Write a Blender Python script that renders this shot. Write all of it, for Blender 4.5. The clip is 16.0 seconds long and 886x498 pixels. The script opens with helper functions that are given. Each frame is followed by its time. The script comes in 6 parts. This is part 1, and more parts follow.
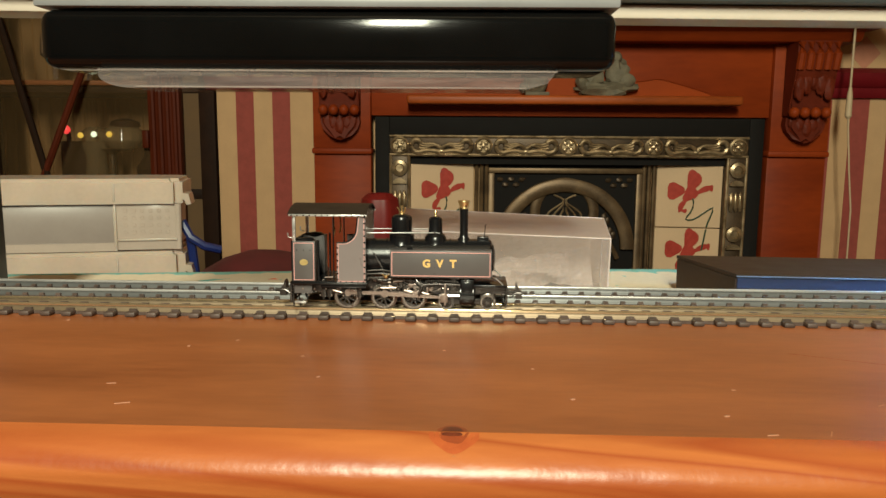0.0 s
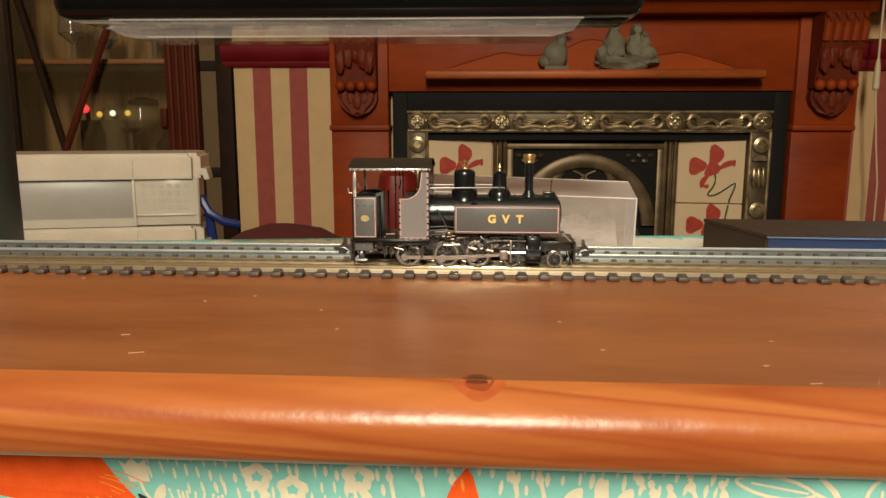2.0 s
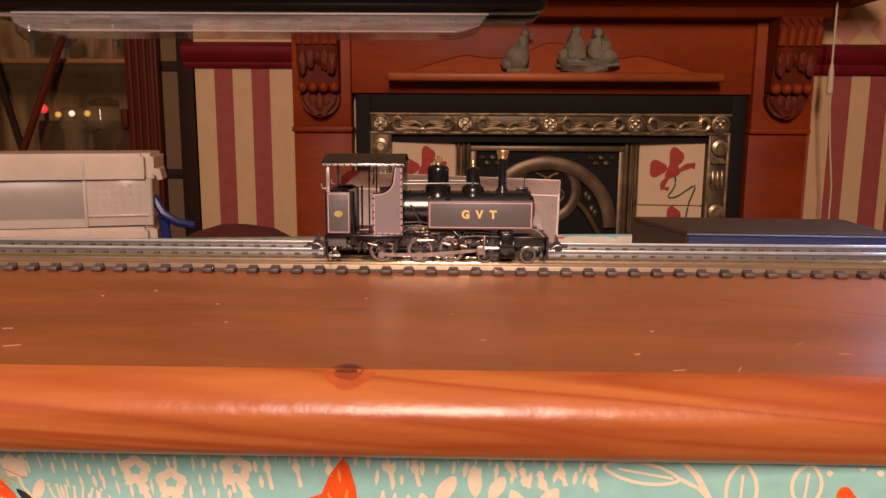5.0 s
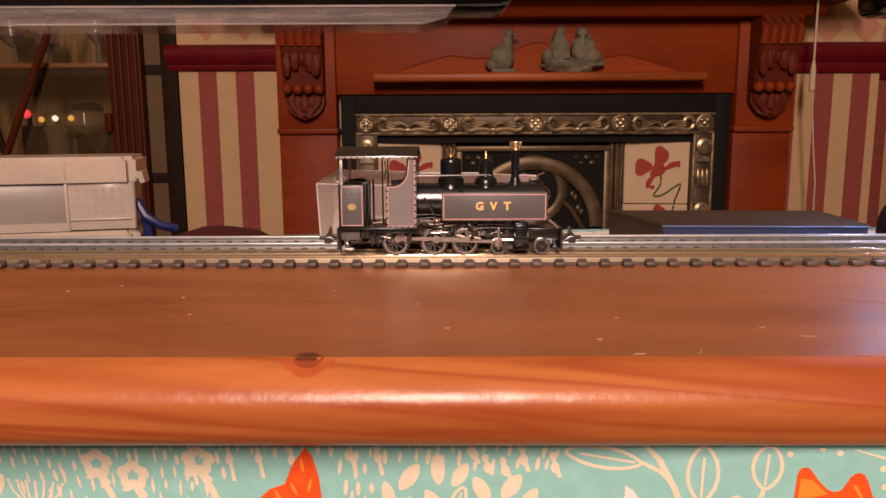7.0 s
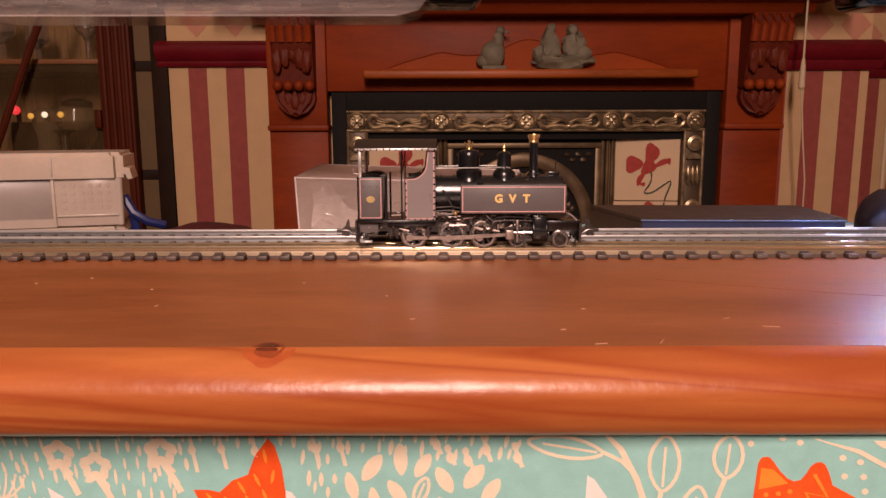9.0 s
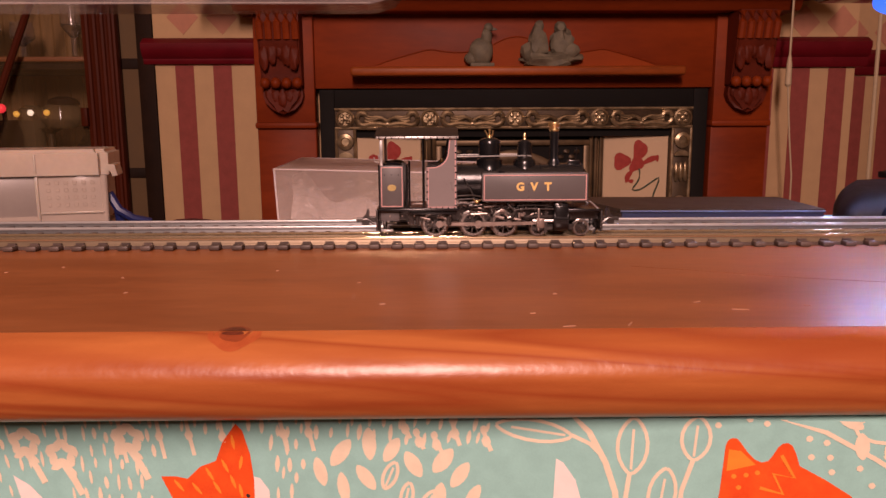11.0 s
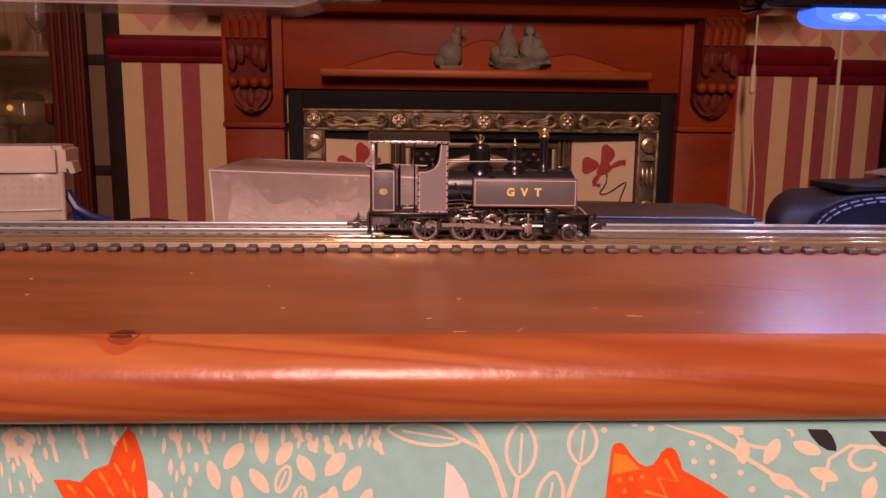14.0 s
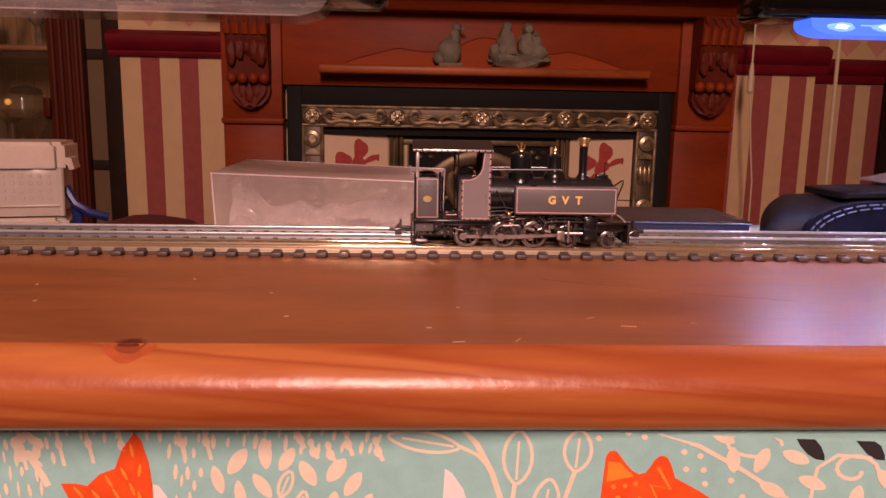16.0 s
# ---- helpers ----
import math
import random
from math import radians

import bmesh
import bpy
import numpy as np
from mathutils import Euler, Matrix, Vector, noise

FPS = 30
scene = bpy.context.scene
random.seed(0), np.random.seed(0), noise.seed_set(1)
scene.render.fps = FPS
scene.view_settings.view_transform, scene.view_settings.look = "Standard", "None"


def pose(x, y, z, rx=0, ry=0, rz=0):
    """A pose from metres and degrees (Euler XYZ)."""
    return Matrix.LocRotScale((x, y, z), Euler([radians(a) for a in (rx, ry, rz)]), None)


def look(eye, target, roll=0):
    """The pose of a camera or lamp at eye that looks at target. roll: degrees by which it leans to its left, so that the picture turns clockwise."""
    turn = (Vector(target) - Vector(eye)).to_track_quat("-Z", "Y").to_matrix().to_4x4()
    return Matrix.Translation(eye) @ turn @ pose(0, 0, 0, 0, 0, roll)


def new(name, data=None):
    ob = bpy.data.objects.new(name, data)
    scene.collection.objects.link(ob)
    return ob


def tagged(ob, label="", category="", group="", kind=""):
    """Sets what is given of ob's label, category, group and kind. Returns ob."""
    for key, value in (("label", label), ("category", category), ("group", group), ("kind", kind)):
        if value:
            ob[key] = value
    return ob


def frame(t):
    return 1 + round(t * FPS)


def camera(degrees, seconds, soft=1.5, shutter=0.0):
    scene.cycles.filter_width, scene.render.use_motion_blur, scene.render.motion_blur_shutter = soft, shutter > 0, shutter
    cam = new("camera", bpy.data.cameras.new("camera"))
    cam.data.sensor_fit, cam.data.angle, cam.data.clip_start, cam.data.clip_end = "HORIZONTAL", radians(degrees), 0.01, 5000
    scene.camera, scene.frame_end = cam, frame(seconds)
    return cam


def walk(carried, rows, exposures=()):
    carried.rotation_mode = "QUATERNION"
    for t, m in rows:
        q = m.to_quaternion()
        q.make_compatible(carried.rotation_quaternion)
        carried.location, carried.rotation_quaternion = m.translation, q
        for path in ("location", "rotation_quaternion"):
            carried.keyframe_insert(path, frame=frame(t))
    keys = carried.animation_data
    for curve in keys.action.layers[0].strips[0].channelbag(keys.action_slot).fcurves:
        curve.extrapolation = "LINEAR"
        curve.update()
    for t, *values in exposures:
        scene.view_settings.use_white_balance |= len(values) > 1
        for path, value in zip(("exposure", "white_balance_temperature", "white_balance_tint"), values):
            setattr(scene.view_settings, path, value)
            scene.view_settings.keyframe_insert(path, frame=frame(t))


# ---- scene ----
cam = camera(60.9, 16.0)
PATH = [
    (0, (0.0005, -0.149, 0.0601), (-0.0355, 1.830, -0.2309), 0.4),
    (0.5, (0.0005, -0.149, 0.0589), (-0.0365, 1.829, -0.2341), 0.3),
    (1, (-0.0006, -0.148, 0.0583), (-0.0476, 1.828, -0.2477), 0.2),
    (1.5, (-0.0003, -0.146, 0.0551), (-0.0653, 1.827, -0.2719), 0.1),
    (2, (-0.0008, -0.143, 0.0510), (-0.0838, 1.826, -0.2910), -0.0),
    (2.5, (-0.0027, -0.141, 0.0501), (-0.0947, 1.825, -0.3039), -0.1),
    (3, (-0.0011, -0.141, 0.0474), (-0.0941, 1.825, -0.3116), -0.1),
    (3.5, (0.0025, -0.141, 0.0454), (-0.0765, 1.825, -0.3126), 0.1),
    (4, (0.0045, -0.142, 0.0455), (-0.0495, 1.826, -0.3045), 0.3),
    (4.5, (0.0143, -0.144, 0.0488), (-0.0097, 1.827, -0.2912), 0.5),
    (7, (0.0258, -0.144, 0.0454), (0.0418, 1.829, -0.2826), -0.3),
    (7.5, (0.0279, -0.144, 0.0441), (0.0479, 1.829, -0.2859), -0.3),
    (8, (0.0299, -0.144, 0.0439), (0.0549, 1.828, -0.2871), -0.3),
    (10.5, (0.0352, -0.144, 0.0419), (0.0812, 1.827, -0.2961), -0.2),
    (11, (0.0369, -0.144, 0.0405), (0.0929, 1.826, -0.2965), -0.3),
    (11.5, (0.0393, -0.144, 0.0397), (0.1083, 1.826, -0.2963), -0.2),
    (12, (0.0451, -0.146, 0.0427), (0.1301, 1.824, -0.2913), -0.0),
    (12.5, (0.0479, -0.146, 0.0420), (0.1469, 1.824, -0.2900), 0.2),
    (13, (0.0534, -0.146, 0.0416), (0.1654, 1.823, -0.2904), 0.4),
    (13.5, (0.0542, -0.147, 0.0428), (0.1712, 1.821, -0.2902), 0.5),
    (14, (0.0535, -0.146, 0.0416), (0.1745, 1.822, -0.2914), 0.6),
    (14.5, (0.0537, -0.146, 0.0404), (0.1767, 1.822, -0.2926), 0.7),
    (15, (0.0539, -0.147, 0.0409), (0.1799, 1.821, -0.2931), 0.8),
    (15.5, (0.0530, -0.148, 0.0439), (0.1800, 1.819, -0.2951), 0.9),
    (16, (0.0527, -0.149, 0.0456), (0.1807, 1.817, -0.2994), 1.0),
]
walk(cam, [(t, look(eye, target, roll)) for t, eye, target, roll in PATH],
     exposures=[(0, 0.41, 5520, -34), (1.5, 0.40, 5440, -38), (3.5, 0.15, 6750, 12), (7, 0.15, 6350, 8), (11, -0.03, 6850, 30), (14.5, -0.1, 6950, 37), (16, -0.1, 6980, 38)])

from mathutils.geometry import tessellate_polygon

# ---- light ----
world = bpy.data.worlds.new("room_dim")
scene.world = world
world.use_nodes = True
world.node_tree.nodes["Background"].inputs[0].default_value = (1.0, 0.72, 0.46, 1)
world.node_tree.nodes["Background"].inputs[1].default_value = 0.05


def lamp(name, kind, m, power, colour, size=0.3, size_y=None):
    data = bpy.data.lights.new(name, kind)
    data.energy, data.color = power, colour
    if kind == "AREA":
        data.size = size
        if size_y:
            data.shape, data.size_y = "RECTANGLE", size_y
    else:
        data.shadow_soft_size = size
    ob = new(name, data)
    ob.matrix_world = m
    return ob


# the room's warm ceiling light, behind and above the camera
lamp("ceiling_light_glow", "AREA", look((-0.05, -1.30, 0.95), (0.1, 0.9, 0.0)), 46, (1.0, 0.71, 0.59), 0.20, 0.70)
# the lit strip light over the right end of the board
for x in (0.217, 0.265, 0.330):
    lamp("strip_light_glow", "AREA", look((x, 0.140, 0.0768), (x, 0.1395, 0.0)), 0.14, (0.38, 0.53, 1.0), 0.012, 0.006)


# ---- materials ----
def mat(name, colour, rough=0.5, metal=0.0, grain=0.0, size=0.02, stretch=(1, 1, 1), second=None, bump=0.0, coat=0.0,
        glow=None, transmission=0.0, alpha=1.0, random_tone=0.0, spec=0.5):
    """A principled material with colour varied at two scales, in object space; size: metres of the larger blotches."""
    m = bpy.data.materials.new(name)
    m.use_nodes = True
    nt = m.node_tree
    b = nt.nodes["Principled BSDF"]
    b.inputs["Roughness"].default_value = rough
    b.inputs["Metallic"].default_value = metal
    b.inputs["Coat Weight"].default_value = coat
    b.inputs["Coat Roughness"].default_value = 0.12
    b.inputs["Transmission Weight"].default_value = transmission
    b.inputs["Alpha"].default_value = alpha
    b.inputs["Specular IOR Level"].default_value = spec
    if glow:
        b.inputs["Emission Color"].default_value = (*glow[:3], 1)
        b.inputs["Emission Strength"].default_value = glow[3]
    second = second or tuple(c * (1 - grain) for c in colour)
    co = nt.nodes.new("ShaderNodeTexCoord")
    mp = nt.nodes.new("ShaderNodeMapping")
    mp.inputs["Scale"].default_value = stretch
    nt.links.new(co.outputs["Object"], mp.inputs["Vector"])
    big = nt.nodes.new("ShaderNodeTexNoise")
    big.inputs["Scale"].default_value = 1 / size
    big.inputs["Detail"].default_value = 5
    fine = nt.nodes.new("ShaderNodeTexNoise")
    fine.inputs["Scale"].default_value = 9 / size
    fine.inputs["Detail"].default_value = 3
    for n in (big, fine):
        nt.links.new(mp.outputs["Vector"], n.inputs["Vector"])
    add = nt.nodes.new("ShaderNodeMath")
    add.operation = "MULTIPLY_ADD"
    add.inputs[1].default_value = 0.35
    nt.links.new(fine.outputs["Fac"], add.inputs[0])
    nt.links.new(big.outputs["Fac"], add.inputs[2])
    ramp = nt.nodes.new("ShaderNodeValToRGB")
    ramp.color_ramp.elements[0].position, ramp.color_ramp.elements[1].position = 0.45, 0.92
    ramp.color_ramp.elements[0].color, ramp.color_ramp.elements[1].color = (*second, 1), (*colour, 1)
    nt.links.new(add.outputs[0], ramp.inputs["Fac"])
    out = ramp.outputs["Color"]
    if random_tone:
        info = nt.nodes.new("ShaderNodeObjectInfo")
        hsv = nt.nodes.new("ShaderNodeHueSaturation")
        mr = nt.nodes.new("ShaderNodeMapRange")
        mr.inputs["To Min"].default_value, mr.inputs["To Max"].default_value = 1 - random_tone, 1 + random_tone
        nt.links.new(info.outputs["Random"], mr.inputs["Value"])
        nt.links.new(mr.outputs["Result"], hsv.inputs["Value"])
        nt.links.new(out, hsv.inputs["Color"])
        out = hsv.outputs["Color"]
    nt.links.new(out, b.inputs["Base Color"])
    if bump:
        bp = nt.nodes.new("ShaderNodeBump")
        bp.inputs["Strength"].default_value = min(1.0, bump)
        bp.inputs["Distance"].default_value = size * 0.05
        nt.links.new(add.outputs[0], bp.inputs["Height"])
        nt.links.new(bp.outputs["Normal"], b.inputs["Normal"])
    rr = nt.nodes.new("ShaderNodeMapRange")
    rr.inputs["To Min"].default_value, rr.inputs["To Max"].default_value = rough * 0.82, min(1, rough * 1.2)
    nt.links.new(big.outputs["Fac"], rr.inputs["Value"])
    nt.links.new(rr.outputs["Result"], b.inputs["Roughness"])
    return m


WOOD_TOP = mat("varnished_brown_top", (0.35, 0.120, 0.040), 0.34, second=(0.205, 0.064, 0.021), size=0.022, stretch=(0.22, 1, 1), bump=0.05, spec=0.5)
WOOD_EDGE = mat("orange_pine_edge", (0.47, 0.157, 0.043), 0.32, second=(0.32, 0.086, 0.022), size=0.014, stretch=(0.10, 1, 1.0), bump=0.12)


def grain_lines(m, dark, tilt, lines):
    """Adds long, slanting darker growth lines to a wood material."""
    nt = m.node_tree
    b = nt.nodes["Principled BSDF"]
    base = b.inputs["Base Color"].links[0].from_socket
    co = nt.nodes.new("ShaderNodeTexCoord")
    turn = nt.nodes.new("ShaderNodeMapping")
    turn.inputs["Rotation"].default_value = (0, radians(tilt), 0)
    squash = nt.nodes.new("ShaderNodeMapping")
    squash.inputs["Scale"].default_value = (0.035, 0.6, 1)
    nz = nt.nodes.new("ShaderNodeTexNoise")
    nz.inputs["Scale"].default_value = lines
    nz.inputs["Detail"].default_value = 2.0
    nz.inputs["Distortion"].default_value = 0.6
    ramp = nt.nodes.new("ShaderNodeValToRGB")
    e = ramp.color_ramp.elements
    e[0].position, e[1].position = 0.47, 0.66
    e[0].color, e[1].color = (0, 0, 0, 1), (0, 0, 0, 1)
    for p, v in ((0.535, 0.80), (0.57, 0.45), (0.61, 0.15)):
        k = ramp.color_ramp.elements.new(p)
        k.color = (v, v, v, 1)
    mix = nt.nodes.new("ShaderNodeMix")
    mix.data_type = "RGBA"
    nt.links.new(co.outputs["Object"], turn.inputs["Vector"])
    nt.links.new(turn.outputs["Vector"], squash.inputs["Vector"])
    nt.links.new(squash.outputs["Vector"], nz.inputs["Vector"])
    nt.links.new(nz.outputs["Fac"], ramp.inputs["Fac"])
    nt.links.new(ramp.outputs["Color"], mix.inputs["Factor"])
    nt.links.new(base, mix.inputs["A"])
    mix.inputs["B"].default_value = (*dark, 1)
    nt.links.new(mix.outputs["Result"], b.inputs["Base Color"])


grain_lines(WOOD_EDGE, (0.26, 0.050, 0.013), -4.5, 85)


def dents(m, scale, strength, depth):
    """Adds small knocks and ripples to a varnished surface."""
    nt = m.node_tree
    b = nt.nodes["Principled BSDF"]
    co = nt.nodes.new("ShaderNodeTexCoord")
    nz = nt.nodes.new("ShaderNodeTexNoise")
    nz.inputs["Scale"].default_value = scale
    nz.inputs["Detail"].default_value = 4
    bp = nt.nodes.new("ShaderNodeBump")
    bp.inputs["Strength"].default_value = strength
    bp.inputs["Distance"].default_value = depth
    nt.links.new(co.outputs["Object"], nz.inputs["Vector"])
    nt.links.new(nz.outputs["Fac"], bp.inputs["Height"])
    if b.inputs["Normal"].links:
        nt.links.new(b.inputs["Normal"].links[0].from_socket, bp.inputs["Normal"])
    nt.links.new(bp.outputs["Normal"], b.inputs["Normal"])


dents(WOOD_EDGE, 150, 0.40, 0.0006)
PATCH = mat("knot_halo", (0.44, 0.108, 0.030), 0.34, second=(0.34, 0.072, 0.021), size=0.003, coat=0.08)
SWIRL = mat("reddish_grain", (0.30, 0.062, 0.018), 0.38, second=(0.18, 0.038, 0.013), size=0.004, stretch=(0.5, 1, 1), coat=0.3)
KNOT = mat("dark_knot", (0.16, 0.034, 0.014), 0.36, second=(0.050, 0.013, 0.008), size=0.003, coat=0.08)
SPECK = mat("pale_scratch", (0.52, 0.27, 0.17), 0.6, grain=0.2, size=0.002)
TEAL = mat("teal_cotton", (0.28, 0.555, 0.515), 0.85, grain=0.13, size=0.004, bump=0.3, spec=0.2)
CREAM = mat("cream_print", (0.74, 0.645, 0.49), 0.85, grain=0.10, size=0.003, bump=0.2, spec=0.2)
FOX = mat("orange_print", (0.80, 0.105, 0.015), 0.85, second=(0.68, 0.070, 0.010), size=0.004, bump=0.2, spec=0.2)
GOLD_PRINT = mat("amber_print", (0.85, 0.26, 0.03), 0.85, grain=0.15, size=0.003, spec=0.2)
CLAW = mat("charcoal_print", (0.03, 0.028, 0.03), 0.85, grain=0.2, size=0.003, spec=0.2)
WHITE_PRINT = mat("white_print", (0.80, 0.72, 0.68), 0.85, grain=0.08, size=0.003, spec=0.2)
SLEEPER = mat("brown_plastic_sleeper", (0.085, 0.058, 0.048), 0.48, grain=0.4, size=0.003, random_tone=0.25)
WEB = mat("golden_rail_web", (0.18, 0.132, 0.080), 0.40, 0.45, grain=0.25, size=0.006, stretch=(0.15, 1, 1))
WEB_GREY = mat("steel_rail_web", (0.105, 0.105, 0.105), 0.40, 0.45, grain=0.25, size=0.006, stretch=(0.15, 1, 1))
RAIL = mat("nickel_rail", (0.82, 0.66, 0.42), 0.075, 0.85, grain=0.25, size=0.006, stretch=(0.2, 1, 1))
RAIL_GREY = mat("steel_rail", (0.70, 0.69, 0.68), 0.29, 0.70, grain=0.25, size=0.006, stretch=(0.2, 1, 1))
BLACK = mat("satin_black_paint", (0.008, 0.008, 0.009), 0.23, grain=0.3, size=0.006)
# paler than GREY: the cab side's sheen is put into the paint colour
CABSIDE_SHEEN = mat("grey_cab_paint_sheen", (0.20, 0.173, 0.172), 0.28, grain=0.08, size=0.008)
DARK = mat("dark_metal", (0.075, 0.066, 0.062), 0.26, 0.55, grain=0.4, size=0.003)
GREY = mat("slate_grey_paint", (0.095, 0.086, 0.086), 0.42, grain=0.10, size=0.008)
PINK = mat("pink_lining", (0.70, 0.36, 0.34), 0.5, grain=0.1, size=0.003)
BRASS = mat("brass", (0.80, 0.58, 0.27), 0.28, 0.9, grain=0.15, size=0.002)
PLATE = mat("pale_gold_plate", (0.50, 0.38, 0.15), 0.45, 0.3, grain=0.3, size=0.001)
GOLD = mat("gold_lettering", (0.78, 0.53, 0.19), 0.45, 0.2, grain=0.1, size=0.002)
ROD = mat("worn_steel_rod", (0.36, 0.29, 0.255), 0.34, 0.7, grain=0.35, size=0.003)
ROOF = mat("brown_black_roof", (0.028, 0.019, 0.013), 0.6, grain=0.3, size=0.006, spec=0.22)
GLOSS = mat("gloss_black_plastic", (0.004, 0.004, 0.004), 0.10, grain=0.3, size=0.02, spec=0.32)
RIM = mat("grey_plastic", (0.26, 0.26, 0.27), 0.4, grain=0.15, size=0.02)
POST = mat("grey_coated_steel", (0.055, 0.062, 0.064), 0.42, 0.2, grain=0.2, size=0.02)
OFFWHITE = mat("off_white_strip", (0.62, 0.55, 0.46), 0.5, grain=0.08, size=0.02)
CLEAR = mat("clear_plastic", (0.95, 0.93, 0.95), 0.07, size=0.008, stretch=(0.1, 1, 1), transmission=0.96, grain=0.03, bump=0.25)
BLUE_LED = mat("blue_lit_diffuser", (0.04, 0.09, 0.35), 0.25, glow=(0.03, 0.16, 1.0, 1.45), size=0.01)
HOT_LED = mat("white_led", (0.5, 0.6, 0.8), 0.3, glow=(0.42, 0.66, 1.0, 1.8), size=0.01)
LED_BLOOM = mat("pale_blue_lit_plastic", (0.1, 0.2, 0.5), 0.3, glow=(0.10, 0.34, 1.0, 1.6), size=0.01)
FROST = mat("frosted_plastic", (0.86, 0.70, 0.62), 0.22, size=0.03, grain=0.14, alpha=0.80)
# paler, denser copy of FROST: light on the box's top put into colour
FROST_LIT_TOP = mat("frosted_plastic_lit_top", (0.95, 0.80, 0.72), 0.25, size=0.03, grain=0.10, alpha=0.92)
FROST_FRONT = mat("clear_front_plastic", (0.82, 0.70, 0.64), 0.10, size=0.02, grain=0.18, alpha=0.34)
FROST_GLINT = mat("frosted_plastic_glint", (0.82, 0.70, 0.67), 0.3, size=0.02, grain=0.1, alpha=0.75)
FILM = mat("crumpled_film", (0.90, 0.78, 0.74), 0.10, size=0.012, grain=0.40, bump=1.0, alpha=0.72)
# streaky highlights on the clear plastic are put into its colour
DIFFUSER = mat("clear_streaked_plastic", (0.52, 0.46, 0.44), 0.12, size=0.003, stretch=(0.05, 1, 1), second=(0.16, 0.14, 0.14), alpha=0.34)
EDGE_GLINT = mat("clear_glint_plastic", (0.70, 0.60, 0.56), 0.15, size=0.01, stretch=(0.1, 1, 1), grain=0.6, alpha=0.38)
FROST_END = mat("translucent_end_panel", (0.54, 0.44, 0.35), 0.35, size=0.01, grain=0.15)
FROST_BAND = mat("frosted_smoky_plastic", (0.36, 0.31, 0.28), 0.3, size=0.05, grain=0.12)
MILKY = mat("milky_lid_plastic", (0.76, 0.63, 0.52), 0.24, size=0.05, grain=0.16, alpha=0.86)
MILKY.node_tree.nodes["Principled BSDF"].inputs["Subsurface Weight"].default_value = 0.5
MILKY.node_tree.nodes["Principled BSDF"].inputs["Subsurface Radius"].default_value = (1.0, 0.7, 0.5)
MILKY.node_tree.nodes["Principled BSDF"].inputs["Subsurface Scale"].default_value = 0.012
GHOST = mat("thin_milky_plastic", (0.74, 0.63, 0.54), 0.2, size=0.03, grain=0.12, alpha=0.62)
BLUE = mat("blue_plastic", (0.012, 0.022, 0.13), 0.4, grain=0.2, size=0.01)
NAVY_DARK = mat("dark_navy_leather", (0.004, 0.005, 0.014), 0.5, grain=0.25, size=0.006, spec=0.14)
NAVY = mat("navy_cloth_side", (0.010, 0.018, 0.070), 0.6, grain=0.25, size=0.006)
LEATHER = mat("black_leather", (0.008, 0.005, 0.004), 0.5, grain=0.4, size=0.004, bump=0.5, spec=0.12)
LIDDING = mat("brown_black_lid", (0.040, 0.024, 0.013), 0.5, grain=0.25, size=0.012, bump=0.2, spec=0.22)
# stitching whose blue also holds the highlight along the pouch's seams
STITCH = mat("blue_lit_stitching", (0.09, 0.12, 0.22), 0.6, grain=0.2, size=0.002)
MAHOGANY = mat("red_mahogany", (0.29, 0.045, 0.007), 0.5, second=(0.175, 0.025, 0.005), size=0.08, stretch=(0.25, 1, 1), bump=0.04, spec=0.16)
# paler shelf wood, with the light on its front edge in the colour
LIT_SHELFWOOD = mat("orange_mahogany_lit", (0.44, 0.098, 0.018), 0.42, grain=0.5, size=0.05, stretch=(0.25, 1, 1), spec=0.3)
# brighter MAHOGANY: the light on the scalloped back is put into the colour
SCALLOP_LIT = mat("lit_mahogany", (0.33, 0.056, 0.008), 0.55, grain=0.25, size=0.05, stretch=(0.25, 1, 1), spec=0.12)
CARVED = mat("carved_mahogany", (0.15, 0.020, 0.006), 0.55, grain=0.4, size=0.03, spec=0.22)
IRON = mat("black_cast_iron", (0.012, 0.010, 0.009), 0.75, grain=0.35, size=0.03, bump=0.2, spec=0.2)
PEWTER = mat("polished_cast_relief", (0.62, 0.48, 0.30), 0.30, 0.75, second=(0.20, 0.145, 0.08), size=0.02)
BRONZE = mat("bronzed_iron", (0.21, 0.14, 0.072), 0.42, 0.5, second=(0.085, 0.055, 0.030), size=0.04)
BORDER = mat("dark_bronzed_iron", (0.11, 0.072, 0.040), 0.45, 0.5, second=(0.045, 0.030, 0.018), size=0.03)
TILE = mat("cream_glazed_tile", (0.74, 0.54, 0.35), 0.20, grain=0.06, size=0.05, coat=0.3)
PETAL = mat("red_tile_print", (0.46, 0.060, 0.045), 0.25, grain=0.25, size=0.01)
VINE = mat("green_tile_print", (0.07, 0.10, 0.06), 0.3, grain=0.2, size=0.01)
PAPER = mat("cream_wallpaper", (0.60, 0.395, 0.215), 0.8, grain=0.10, size=0.04, bump=0.1, spec=0.2)
STRIPE = mat("rose_wallpaper_stripe", (0.33, 0.080, 0.066), 0.8, grain=0.22, size=0.02, bump=0.1, spec=0.2)
DIAMOND = mat("peach_wallpaper_diamond", (0.56, 0.26, 0.17), 0.8, grain=0.15, size=0.02, spec=0.2)
DADO = mat("crimson_dado", (0.155, 0.005, 0.011), 0.5, grain=0.25, size=0.04, spec=0.2)
STONE = mat("grey_stone", (0.21, 0.18, 0.12), 0.7, grain=0.5, size=0.02, bump=0.5)
DARKWOOD = mat("dark_red_wood", (0.11, 0.020, 0.007), 0.5, grain=0.4, size=0.05, stretch=(1, 1, 0.2), spec=0.12)
